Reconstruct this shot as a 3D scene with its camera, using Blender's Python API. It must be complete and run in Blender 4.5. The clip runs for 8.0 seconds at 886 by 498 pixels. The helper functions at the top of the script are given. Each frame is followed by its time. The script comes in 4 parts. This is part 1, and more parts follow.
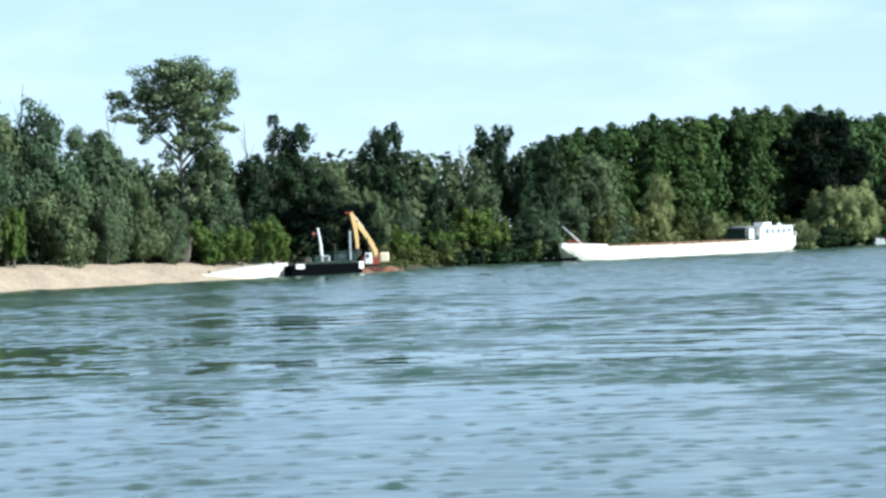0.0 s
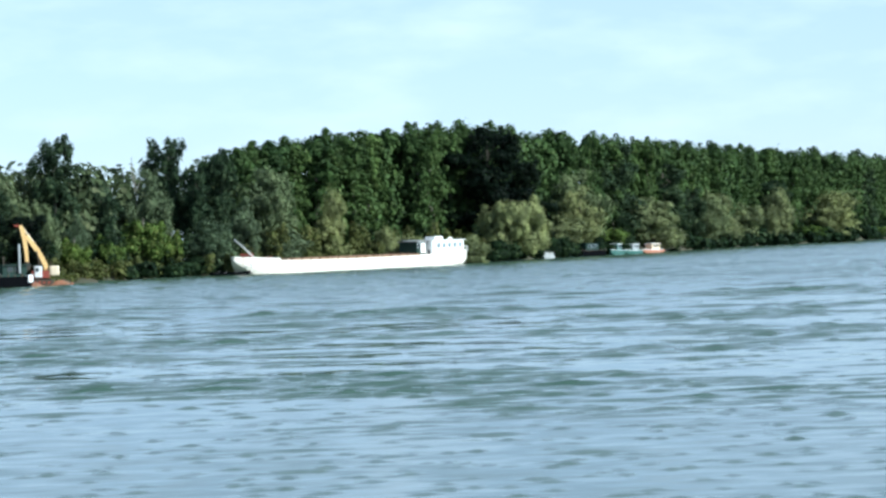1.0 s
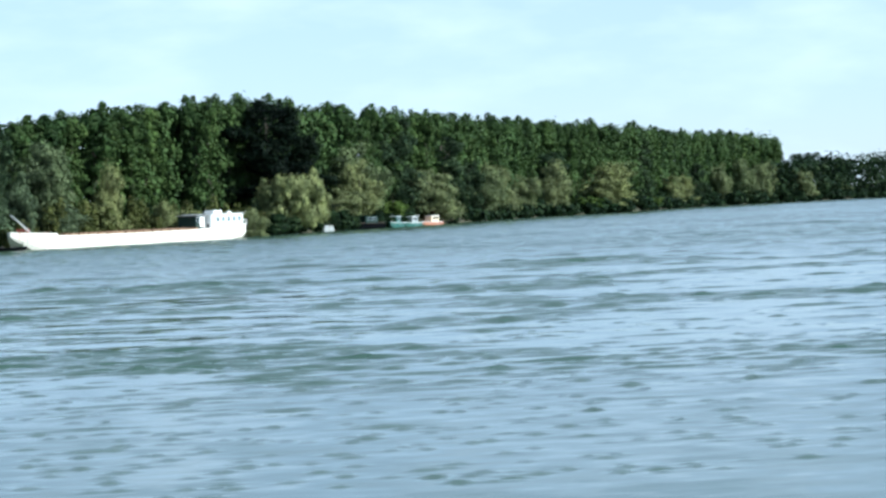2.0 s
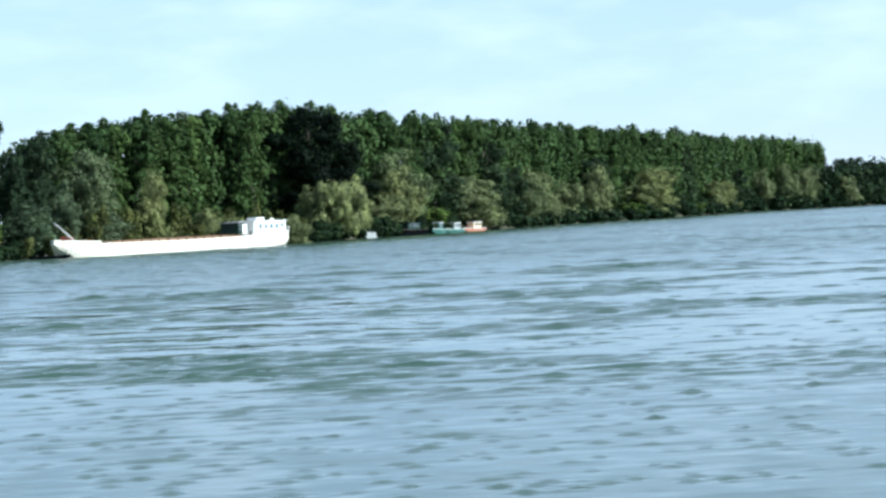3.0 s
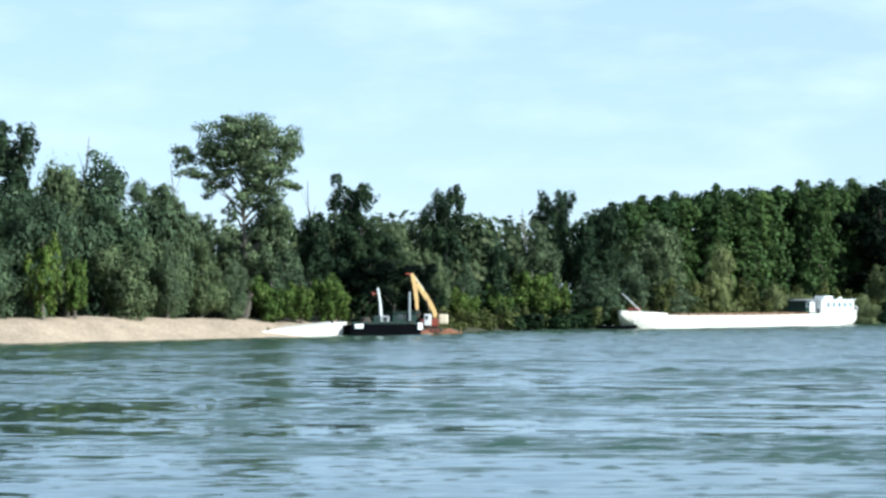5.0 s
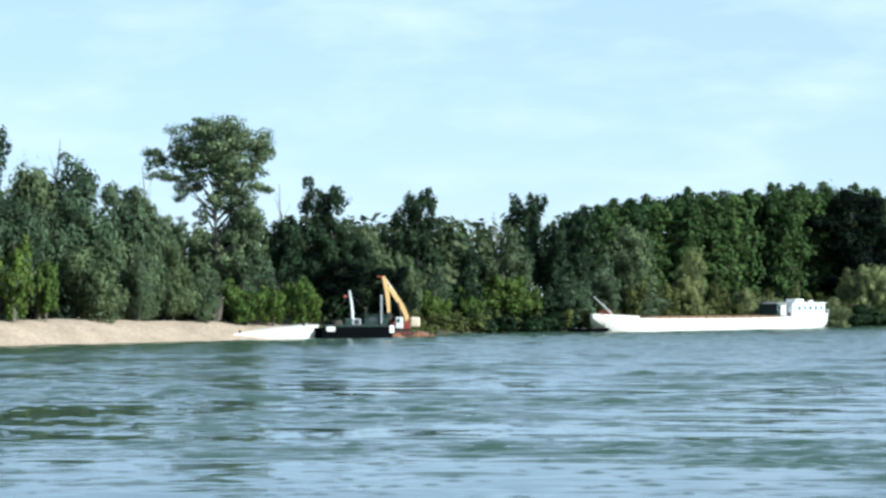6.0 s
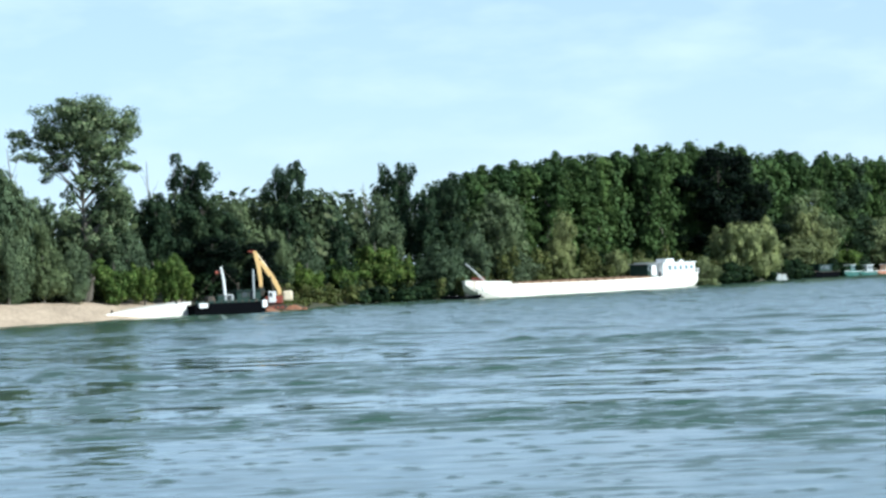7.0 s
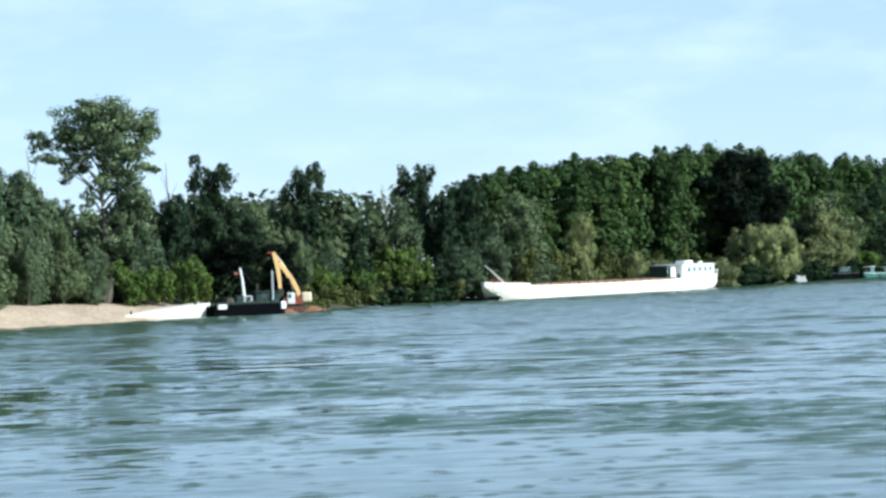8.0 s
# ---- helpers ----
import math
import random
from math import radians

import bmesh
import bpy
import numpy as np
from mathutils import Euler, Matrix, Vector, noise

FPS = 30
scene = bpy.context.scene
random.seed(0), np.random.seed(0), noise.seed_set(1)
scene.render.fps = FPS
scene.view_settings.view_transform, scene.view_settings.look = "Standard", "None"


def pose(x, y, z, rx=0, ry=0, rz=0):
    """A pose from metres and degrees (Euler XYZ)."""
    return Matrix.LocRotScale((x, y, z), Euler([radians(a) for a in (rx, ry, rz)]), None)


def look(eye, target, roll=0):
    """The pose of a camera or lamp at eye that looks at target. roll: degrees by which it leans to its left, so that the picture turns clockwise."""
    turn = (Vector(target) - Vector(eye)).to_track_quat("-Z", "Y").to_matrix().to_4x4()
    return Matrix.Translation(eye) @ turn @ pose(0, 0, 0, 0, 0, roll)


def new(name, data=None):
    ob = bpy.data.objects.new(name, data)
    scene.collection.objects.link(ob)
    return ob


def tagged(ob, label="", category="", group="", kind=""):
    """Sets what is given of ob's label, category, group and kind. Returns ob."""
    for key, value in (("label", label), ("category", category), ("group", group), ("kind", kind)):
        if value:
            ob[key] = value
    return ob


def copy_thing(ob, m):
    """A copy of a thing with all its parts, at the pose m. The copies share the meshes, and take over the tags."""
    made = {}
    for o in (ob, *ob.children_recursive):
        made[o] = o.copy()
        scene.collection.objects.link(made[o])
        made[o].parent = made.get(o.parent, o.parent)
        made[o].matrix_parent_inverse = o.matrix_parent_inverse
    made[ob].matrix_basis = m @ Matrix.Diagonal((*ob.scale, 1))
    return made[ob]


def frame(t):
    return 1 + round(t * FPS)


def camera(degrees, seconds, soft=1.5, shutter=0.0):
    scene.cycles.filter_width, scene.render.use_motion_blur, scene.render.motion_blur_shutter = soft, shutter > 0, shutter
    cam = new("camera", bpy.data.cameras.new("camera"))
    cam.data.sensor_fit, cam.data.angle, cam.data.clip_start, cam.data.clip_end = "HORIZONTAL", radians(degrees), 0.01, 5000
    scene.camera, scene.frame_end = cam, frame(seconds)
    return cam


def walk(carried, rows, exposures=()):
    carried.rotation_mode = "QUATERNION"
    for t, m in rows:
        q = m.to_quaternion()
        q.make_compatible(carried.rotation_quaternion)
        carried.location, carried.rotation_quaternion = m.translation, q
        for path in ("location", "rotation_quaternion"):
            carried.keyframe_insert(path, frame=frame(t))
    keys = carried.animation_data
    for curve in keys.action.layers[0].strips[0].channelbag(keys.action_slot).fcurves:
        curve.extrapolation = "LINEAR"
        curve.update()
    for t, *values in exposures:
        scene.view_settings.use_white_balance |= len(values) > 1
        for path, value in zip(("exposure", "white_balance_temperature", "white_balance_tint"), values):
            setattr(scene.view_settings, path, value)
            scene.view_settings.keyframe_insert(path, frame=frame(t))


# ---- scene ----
# Camera: a hand-held long-lens pan over a river from a fixed stand
cam = camera(20.0, 8.0, soft=2.75)
EYE = 6.11
ROWS = [
    (0.0, 0.000, -0.493, 1.700),
    (0.5, -3.064, -0.430, 1.599),
    (1.0, -7.461, -0.393, 1.565),
    (1.5, -10.529, -0.752, 1.787),
    (1.7, -11.355, -1.068, 1.699),
    (2.25, -12.900, -1.150, 2.200),
    (2.8, -12.369, -0.984, 2.544),
    (3.0, -11.497, -0.982, 2.180),
    (3.5, -9.939, -0.536, 2.464),
    (3.8, -7.693, -0.018, 2.239),
    (4.0, -5.525, 0.538, 2.311),
    (4.3, -3.130, 0.690, 1.400),
    (4.5, -0.657, 0.727, 0.849),
    (4.7, 0.639, 0.779, 0.316),
    (5.2, 1.450, 1.100, -0.050),
    (5.8, 0.486, 1.272, -0.048),
    (6.0, 0.708, 1.027, -0.061),
    (6.5, -1.927, 0.800, 1.175),
    (7.0, -2.225, 0.300, 1.995),
    (7.5, -2.359, 0.121, 2.533),
    (8.0, -1.794, 0.347, 1.948),
]
# yaw about z, then pitch, then the lean about the line of sight
walk(cam, [(t, pose(0, 0, EYE, 0, 0, yaw) @ pose(0, 0, 0, 90 + pitch) @ pose(0, 0, 0, 0, 0, -lean)) for t, yaw, pitch, lean in ROWS],
     exposures=((0.0, 0.45, 5300, 3), (3.5, 0.43, 5300, 3), (6.0, 0.39, 5300, 3), (8.0, 0.35, 5300, 3)))

# World and sun: clear afternoon, sun behind the camera to its right
SUN_AZ, SUN_EL = 122.0, 33.0
world = bpy.data.worlds.new("world")
scene.world = world
world.use_nodes = True
wn, wl = world.node_tree.nodes, world.node_tree.links
back = wn["Background"]
sky = wn.new("ShaderNodeTexSky")
sky.sky_type, sky.sun_disc = "NISHITA", False
sky.sun_elevation, sky.sun_rotation = radians(SUN_EL), radians(SUN_AZ)
sky.air_density, sky.dust_density, sky.ozone_density = 1.0, 0.35, 2.5
sky.altitude = 1200
coord, mapping, cloud, ramp, mixer = (wn.new("ShaderNodeTexCoord"), wn.new("ShaderNodeMapping"), wn.new("ShaderNodeTexNoise"),
                                      wn.new("ShaderNodeValToRGB"), wn.new("ShaderNodeMixRGB"))
mapping.inputs["Scale"].default_value = (12, 12, 36)
cloud.inputs["Scale"].default_value, cloud.inputs["Detail"].default_value = 1.3, 5
ramp.color_ramp.elements[0].position, ramp.color_ramp.elements[1].position = 0.46, 0.86
ramp.color_ramp.elements[0].color, ramp.color_ramp.elements[1].color = (0.50, 0.50, 0.50, 1), (1.0, 1.0, 1.0, 1)
mixer.inputs["Color2"].default_value = (8.22, 8.93, 9.7, 1)
wl.new(coord.outputs["Generated"], mapping.inputs["Vector"])
wl.new(mapping.outputs["Vector"], cloud.inputs["Vector"])
wl.new(cloud.outputs["Fac"], ramp.inputs["Fac"])
# the thin cloud veil is deepest towards the horizon
split_z, veil, amount = wn.new("ShaderNodeSeparateXYZ"), wn.new("ShaderNodeMapRange"), wn.new("ShaderNodeMath")
veil.inputs["From Min"].default_value, veil.inputs["From Max"].default_value, veil.inputs["To Min"].default_value, veil.inputs["To Max"].default_value = 0.42, 0.9, 1.0, 0.15
amount.operation = "MULTIPLY"
wl.new(coord.outputs["Generated"], split_z.inputs["Vector"])
wl.new(split_z.outputs["Z"], veil.inputs["Value"])
wl.new(ramp.outputs["Color"], amount.inputs[0])
wl.new(veil.outputs["Result"], amount.inputs[1])
wl.new(amount.outputs["Value"], mixer.inputs["Fac"])
wl.new(sky.outputs["Color"], mixer.inputs["Color1"])
wl.new(mixer.outputs["Color"], back.inputs["Color"])
back.inputs["Strength"].default_value = 0.088

sun = new("sun", bpy.data.lights.new("sun", "SUN"))
sun.data.energy, sun.data.angle, sun.data.color = 5.8, radians(0.5), (1.0, 0.92, 0.78)
sun_way = Vector((math.sin(radians(SUN_AZ)) * math.cos(radians(SUN_EL)), math.cos(radians(SUN_AZ)) * math.cos(radians(SUN_EL)), math.sin(radians(SUN_EL))))
sun.matrix_world = look(sun_way * 900, (0, 0, 0))


# ---- materials ----
def material(name, rough=0.7, metal=0.0):
    m = bpy.data.materials.new(name)
    m.use_nodes = True
    n, l = m.node_tree.nodes, m.node_tree.links
    b = n["Principled BSDF"]
    b.inputs["Roughness"].default_value, b.inputs["Metallic"].default_value = rough, metal
    return m, n, l, b


def noise_node(n, l, scale, detail=4, stretch=None, seed=0.0):
    tex, co, mp = n.new("ShaderNodeTexNoise"), n.new("ShaderNodeTexCoord"), n.new("ShaderNodeMapping")
    tex.inputs["Scale"].default_value, tex.inputs["Detail"].default_value = scale, detail
    mp.inputs["Location"].default_value = (seed, seed * 1.7, seed * 0.6)
    if stretch:
        mp.inputs["Scale"].default_value = stretch
    l.new(co.outputs["Object"], mp.inputs["Vector"])
    l.new(mp.outputs["Vector"], tex.inputs["Vector"])
    return tex


def ramp_node(n, l, source, stops):
    r = n.new("ShaderNodeValToRGB")
    e = r.color_ramp.elements
    while len(e) < len(stops):
        e.new(0.5)
    for k, (p, c) in enumerate(stops):
        e[k].position, e[k].color = p, (*c, 1)
    l.new(source, r.inputs["Fac"])
    return r


def mix_node(n, l, fac, a, b, mode="MIX"):
    x = n.new("ShaderNodeMixRGB")
    x.blend_type = mode
    for key, v in (("Fac", fac), ("Color1", a), ("Color2", b)):
        if hasattr(v, "links"):
            l.new(v, x.inputs[key])
        elif key == "Fac":
            x.inputs[key].default_value = v
        else:
            x.inputs[key].default_value = (*v, 1)
    return x.outputs["Color"]


def bump_node(n, l, b, height, strength, distance):
    u = n.new("ShaderNodeBump")
    u.inputs["Strength"].default_value, u.inputs["Distance"].default_value = strength, distance
    l.new(height, u.inputs["Height"])
    l.new(u.outputs["Normal"], b.inputs["Normal"])
    return u


def worn(name, c1, c2, scale=1.0, rough=0.75, metal=0.0, bump=0.3, depth=0.03, stretch=None):
    """A surface that wanders between two colours at two scales, with fine relief."""
    m, n, l, b = material(name, rough, metal)
    big, small = noise_node(n, l, scale, 4, stretch), noise_node(n, l, scale * 9, 3, stretch, 3.1)
    col = mix_node(n, l, ramp_node(n, l, big.outputs["Fac"], ((0.35, (0, 0, 0)), (0.65, (1, 1, 1)))).outputs["Color"], c1, c2)
    grain = ramp_node(n, l, small.outputs["Fac"], ((0.3, (0.72, 0.72, 0.72)), (0.7, (1.12, 1.12, 1.12))))
    l.new(mix_node(n, l, 1.0, col, grain.outputs["Color"], "MULTIPLY"), b.inputs["Base Color"])
    bump_node(n, l, b, small.outputs["Fac"], bump, depth)
    return m


def paint(name, colour, rust, amount=0.62, rough=0.45):
    """Ship's paint with rust runs and grime."""
    m, n, l, b = material(name, rough)
    runs = noise_node(n, l, 0.9, 6, (1.0, 1.0, 0.22))
    dirt = noise_node(n, l, 0.25, 4, None, 5.0)
    mask = ramp_node(n, l, runs.outputs["Fac"], ((amount, (0, 0, 0)), (amount + 0.14, (1, 1, 1))))
    tone = ramp_node(n, l, dirt.outputs["Fac"], ((0.3, tuple(c * 0.86 for c in colour)), (0.7, colour)))
    l.new(mix_node(n, l, mask.outputs["Color"], tone.outputs["Color"], rust), b.inputs["Base Color"])
    bump_node(n, l, b, runs.outputs["Fac"], 0.15, 0.02)
    if max(colour) < 0.1:
        b.inputs["Specular IOR Level"].default_value = 0.15
    return m


def leafy(name, dark, light, warm, translucent=0.25, grain=(1, 1, 1), spread=0.2):
    """Leaves: each leaf and each tree has its own tone."""
    m, n, l, b = material(name, 0.55)
    geo, info = n.new("ShaderNodeNewGeometry"), n.new("ShaderNodeObjectInfo")
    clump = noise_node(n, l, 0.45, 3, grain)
    tone = ramp_node(n, l, geo.outputs["Random Per Island"], ((0.0, dark), (0.75, light), (1.0, warm)))
    # random clump tone, widened to paint highlights and shaded gaps into the leaves
    clump_shade = ramp_node(n, l, clump.outputs["Fac"], ((0.3, (0.42, 0.46, 0.48)), (0.7, (1.58, 1.58, 1.42))))
    tree = ramp_node(n, l, info.outputs["Random"], ((0.0, (1 - spread * 1.1, 1 - spread * 0.8, 1 - spread * 0.7)), (0.5, (1, 1, 1)), (1.0, (1 + spread * 0.8, 1 + spread * 0.6, 1))))
    col = mix_node(n, l, 1.0, tone.outputs["Color"], clump_shade.outputs["Color"], "MULTIPLY")
    col = mix_node(n, l, 1.0, col, tree.outputs["Color"], "MULTIPLY")
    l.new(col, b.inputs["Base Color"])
    b.inputs["Specular IOR Level"].default_value = 0.04
    t, x, o = n.new("ShaderNodeBsdfTranslucent"), n.new("ShaderNodeMixShader"), n["Material Output"]
    l.new(col, t.inputs["Color"])
    x.inputs["Fac"].default_value = translucent
    l.new(b.outputs["BSDF"], x.inputs[1])
    l.new(t.outputs["BSDF"], x.inputs[2])
    l.new(x.outputs["Shader"], o.inputs["Surface"])
    return m


WAVE_SLOPE, WAVE_LEAN = 0.36, 0.18


def water_material():
    m, n, l, b = material("river_water", 0.11)
    b.inputs["IOR"].default_value = 1.9
    silt = noise_node(n, l, 0.02, 3)
    l.new(ramp_node(n, l, silt.outputs["Fac"], ((0.3, (0.040, 0.074, 0.050)), (0.7, (0.054, 0.092, 0.064)))).outputs["Color"], b.inputs["Base Color"])
    chop = noise_node(n, l, 0.9, 4, (0.55, 1.0, 1.0))
    gust = noise_node(n, l, 0.018, 3, (0.35, 1.0, 1.0), 2.0)
    # calmer in the lee of the sand bar, more wind across the open reach
    place, apart, reach, wind = n.new("ShaderNodeTexCoord"), n.new("ShaderNodeSeparateXYZ"), n.new("ShaderNodeMapRange"), n.new("ShaderNodeMath")
    l.new(place.outputs["Object"], apart.inputs["Vector"])
    l.new(apart.outputs["X"], reach.inputs["Value"])
    for key, v in (("From Min", -10), ("From Max", 75), ("To Min", 0.22), ("To Max", 0.6)):
        reach.inputs[key].default_value = v
    close, most = n.new("ShaderNodeMapRange"), n.new("ShaderNodeMath")
    l.new(apart.outputs["Y"], close.inputs["Value"])
    for key, v in (("From Min", 70), ("From Max", 120), ("To Min", 0.65), ("To Max", 0.1)):
        close.inputs[key].default_value = v
    most.operation = "MAXIMUM"
    l.new(reach.outputs["Result"], most.inputs[0])
    l.new(close.outputs["Result"], most.inputs[1])
    # and ruffled again below the far bank
    far, both, gloss = n.new("ShaderNodeMapRange"), n.new("ShaderNodeMath"), n.new("ShaderNodeMapRange")
    l.new(apart.outputs["Y"], far.inputs["Value"])
    for key, v in (("From Min", 150), ("From Max", 290), ("To Min", 0.1), ("To Max", 2.2)):
        far.inputs[key].default_value = v
    both.operation = "MAXIMUM"
    l.new(most.outputs["Value"], both.inputs[0])
    l.new(far.outputs["Result"], both.inputs[1])
    wind.operation = "MULTIPLY"
    l.new(ramp_node(n, l, gust.outputs["Fac"], ((0.35, (0.55, 0.55, 0.55)), (0.65, (1, 1, 1)))).outputs["Color"], wind.inputs[0])
    l.new(both.outputs["Value"], wind.inputs[1])
    # wavelets: slopes about the swell's own normal, leaning with the breeze that blows off the far bank
    centred, slope, lean, unit = (n.new("ShaderNodeVectorMath") for _ in range(4))
    shape = n.new("ShaderNodeNewGeometry")
    centred.operation, slope.operation, lean.operation, unit.operation = "SUBTRACT", "SCALE", "ADD", "NORMALIZE"
    l.new(chop.outputs["Color"], centred.inputs[0])
    centred.inputs[1].default_value = (0.5, 0.5 + WAVE_LEAN, 0.5)
    l.new(centred.outputs["Vector"], slope.inputs[0])
    steep = n.new("ShaderNodeMath")
    steep.operation = "MULTIPLY"
    steep.inputs[1].default_value = WAVE_SLOPE
    l.new(wind.outputs["Value"], steep.inputs[0])
    l.new(steep.outputs["Value"], slope.inputs["Scale"])
    l.new(slope.outputs["Vector"], lean.inputs[0])
    l.new(shape.outputs["Normal"], lean.inputs[1])
    l.new(lean.outputs["Vector"], unit.inputs[0])
    l.new(unit.outputs["Vector"], b.inputs["Normal"])
    for key, v in (("From Min", 0.1), ("From Max", 1.0), ("To Min", 0.05), ("To Max", 0.12)):
        gloss.inputs[key].default_value = v
    l.new(wind.outputs["Value"], gloss.inputs["Value"])
    l.new(gloss.outputs["Result"], b.inputs["Roughness"])
    b.inputs["Specular Tint"].default_value = (0.92, 1.0, 0.84, 1)
    return m


M_WATER = water_material()
M_GROUND = worn("bank_soil_and_dry_grass", (0.065, 0.055, 0.032), (0.045, 0.052, 0.024), 0.3, 0.95, bump=0.8, depth=0.2)
M_SAND = worn("river_sand", (0.48, 0.37, 0.26), (0.37, 0.285, 0.2), 0.25, 0.95, bump=0.6, depth=0.12)
M_EARTH = worn("red_earth", (0.30, 0.13, 0.07), (0.22, 0.11, 0.06), 0.8, 0.95, bump=0.8, depth=0.15)
M_SPOIL = worn("dredged_silt", (0.27, 0.23, 0.18), (0.19, 0.165, 0.13), 0.6, 0.95, bump=0.7, depth=0.12)
M_CARGO = worn("barge_cargo", (0.24, 0.14, 0.075), (0.17, 0.10, 0.06), 0.5, 0.9, bump=0.6, depth=0.1)
M_BARK = worn("bark", (0.10, 0.085, 0.065), (0.16, 0.14, 0.11), 1.5, 0.9, bump=0.7, depth=0.05, stretch=(1, 1, 0.25))
M_DEAD = worn("dead_wood", (0.20, 0.19, 0.17), (0.30, 0.28, 0.25), 1.5, 0.9, stretch=(1, 1, 0.25))
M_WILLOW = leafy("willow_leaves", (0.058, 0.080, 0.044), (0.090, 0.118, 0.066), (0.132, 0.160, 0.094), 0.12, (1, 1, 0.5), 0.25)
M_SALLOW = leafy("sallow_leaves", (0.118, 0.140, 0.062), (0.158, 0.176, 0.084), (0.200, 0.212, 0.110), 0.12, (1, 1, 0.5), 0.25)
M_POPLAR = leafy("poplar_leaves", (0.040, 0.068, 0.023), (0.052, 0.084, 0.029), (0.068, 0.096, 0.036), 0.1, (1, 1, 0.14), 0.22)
# low growth and far woods: darkened so the colour carries the black shaded gaps
M_SHADE_DARK = leafy("shade_dark_leaves", (0.008, 0.016, 0.008), (0.016, 0.029, 0.012), (0.034, 0.048, 0.021), 0.1)
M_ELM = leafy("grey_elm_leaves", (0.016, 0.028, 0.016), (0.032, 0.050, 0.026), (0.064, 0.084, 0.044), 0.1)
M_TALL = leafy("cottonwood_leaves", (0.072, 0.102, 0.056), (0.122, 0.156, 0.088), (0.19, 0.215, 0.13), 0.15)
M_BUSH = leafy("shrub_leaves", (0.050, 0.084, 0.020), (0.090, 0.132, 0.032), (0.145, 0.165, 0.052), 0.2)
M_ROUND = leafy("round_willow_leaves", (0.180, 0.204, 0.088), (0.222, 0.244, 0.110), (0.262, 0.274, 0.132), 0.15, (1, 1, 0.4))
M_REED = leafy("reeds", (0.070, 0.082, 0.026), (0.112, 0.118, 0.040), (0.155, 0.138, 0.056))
# near black: the neighbours' deep shade is put into this leaf colour
M_ALDER_SHADE = leafy("alder_leaves_with_shade", (0.003, 0.006, 0.004), (0.005, 0.010, 0.006), (0.010, 0.015, 0.008), 0.05)
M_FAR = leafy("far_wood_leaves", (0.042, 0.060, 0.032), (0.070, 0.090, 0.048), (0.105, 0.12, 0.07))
M_WHITE = paint("white_hull_paint", (0.84, 0.785, 0.69), (0.42, 0.26, 0.14), 0.66)
M_GREY = paint("weathered_grey_paint", (0.34, 0.36, 0.36), (0.2, 0.14, 0.1), 0.6)
M_HOUSE = paint("white_house_paint", (0.82, 0.82, 0.80), (0.45, 0.36, 0.28), 0.68)
M_BLACK = paint("black_hull_paint", (0.004, 0.0045, 0.0055), (0.02, 0.014, 0.010), 0.68, 0.8)
M_BLACK.node_tree.nodes["Principled BSDF"].inputs["Specular IOR Level"].default_value = 0.0
M_RED = paint("red_lead_paint", (0.28, 0.06, 0.035), (0.14, 0.07, 0.04), 0.6)
M_YELLOW = paint("yellow_machine_paint", (0.84, 0.55, 0.22), (0.30, 0.16, 0.06), 0.66)
M_CREAM = paint("cream_machine_paint", (0.74, 0.62, 0.44), (0.36, 0.22, 0.12), 0.6)
M_GREEN = paint("green_boat_paint", (0.03, 0.11, 0.09), (0.10, 0.12, 0.09), 0.62)
M_ORANGE = paint("orange_boat_paint", (0.40, 0.17, 0.10), (0.3, 0.14, 0.08), 0.62)
M_DKGREEN = paint("dark_green_machine_paint", (0.016, 0.035, 0.028), (0.06, 0.04, 0.025), 0.62, 0.65)
M_STEEL = worn("galvanised_steel", (0.42, 0.43, 0.44), (0.55, 0.55, 0.54), 1.2, 0.5, 0.6)
M_TRACK = worn("muddy_track_steel", (0.05, 0.045, 0.04), (0.12, 0.09, 0.06), 1.5, 0.8, 0.3)


def glass_material():
    m, n, l, b = material("dark_cabin_glass", 0.05)
    b.inputs["Base Color"].default_value = (0.02, 0.03, 0.035, 1)
    b.inputs["Specular IOR Level"].default_value = 0.8
    return m


M_GLASS = glass_material()
# the sky's reflection in the barge windows, painted as a grey-blue base colour
M_SKYGLASS = paint("sky_coloured_glass", (0.20, 0.26, 0.29), (0.14, 0.18, 0.2), 0.5, 0.08)


# ---- building helpers ----
def part(name, bm, mat, parent, label=""):
    me = bpy.data.meshes.new(name)
    bm.normal_update()
    bm.to_mesh(me)
    bm.free()
    me.materials.append(mat)
    ob = new(name, me)
    ob.parent = parent
    return tagged(ob, label) if label else ob


def empty(name, m, label, category, group="", kind=""):
    ob = new(name)
    ob.matrix_basis = m
    return tagged(ob, label, category, group, kind)


def box(bm, x0, x1, y0, y1, z0, z1, bevel=0.0):
    made = bmesh.ops.create_cube(bm, size=1)["verts"]
    for v in made:
        v.co = Vector((x0 + (v.co.x + 0.5) * (x1 - x0), y0 + (v.co.y + 0.5) * (y1 - y0), z0 + (v.co.z + 0.5) * (z1 - z0)))
    if bevel:
        edges = list({e for v in made for e in v.link_edges})
        bmesh.ops.bevel(bm, geom=edges, offset=bevel, segments=2, affect="EDGES", profile=0.5)
    return bm


def boxed(*a, **k):
    return box(bmesh.new(), *a, **k)


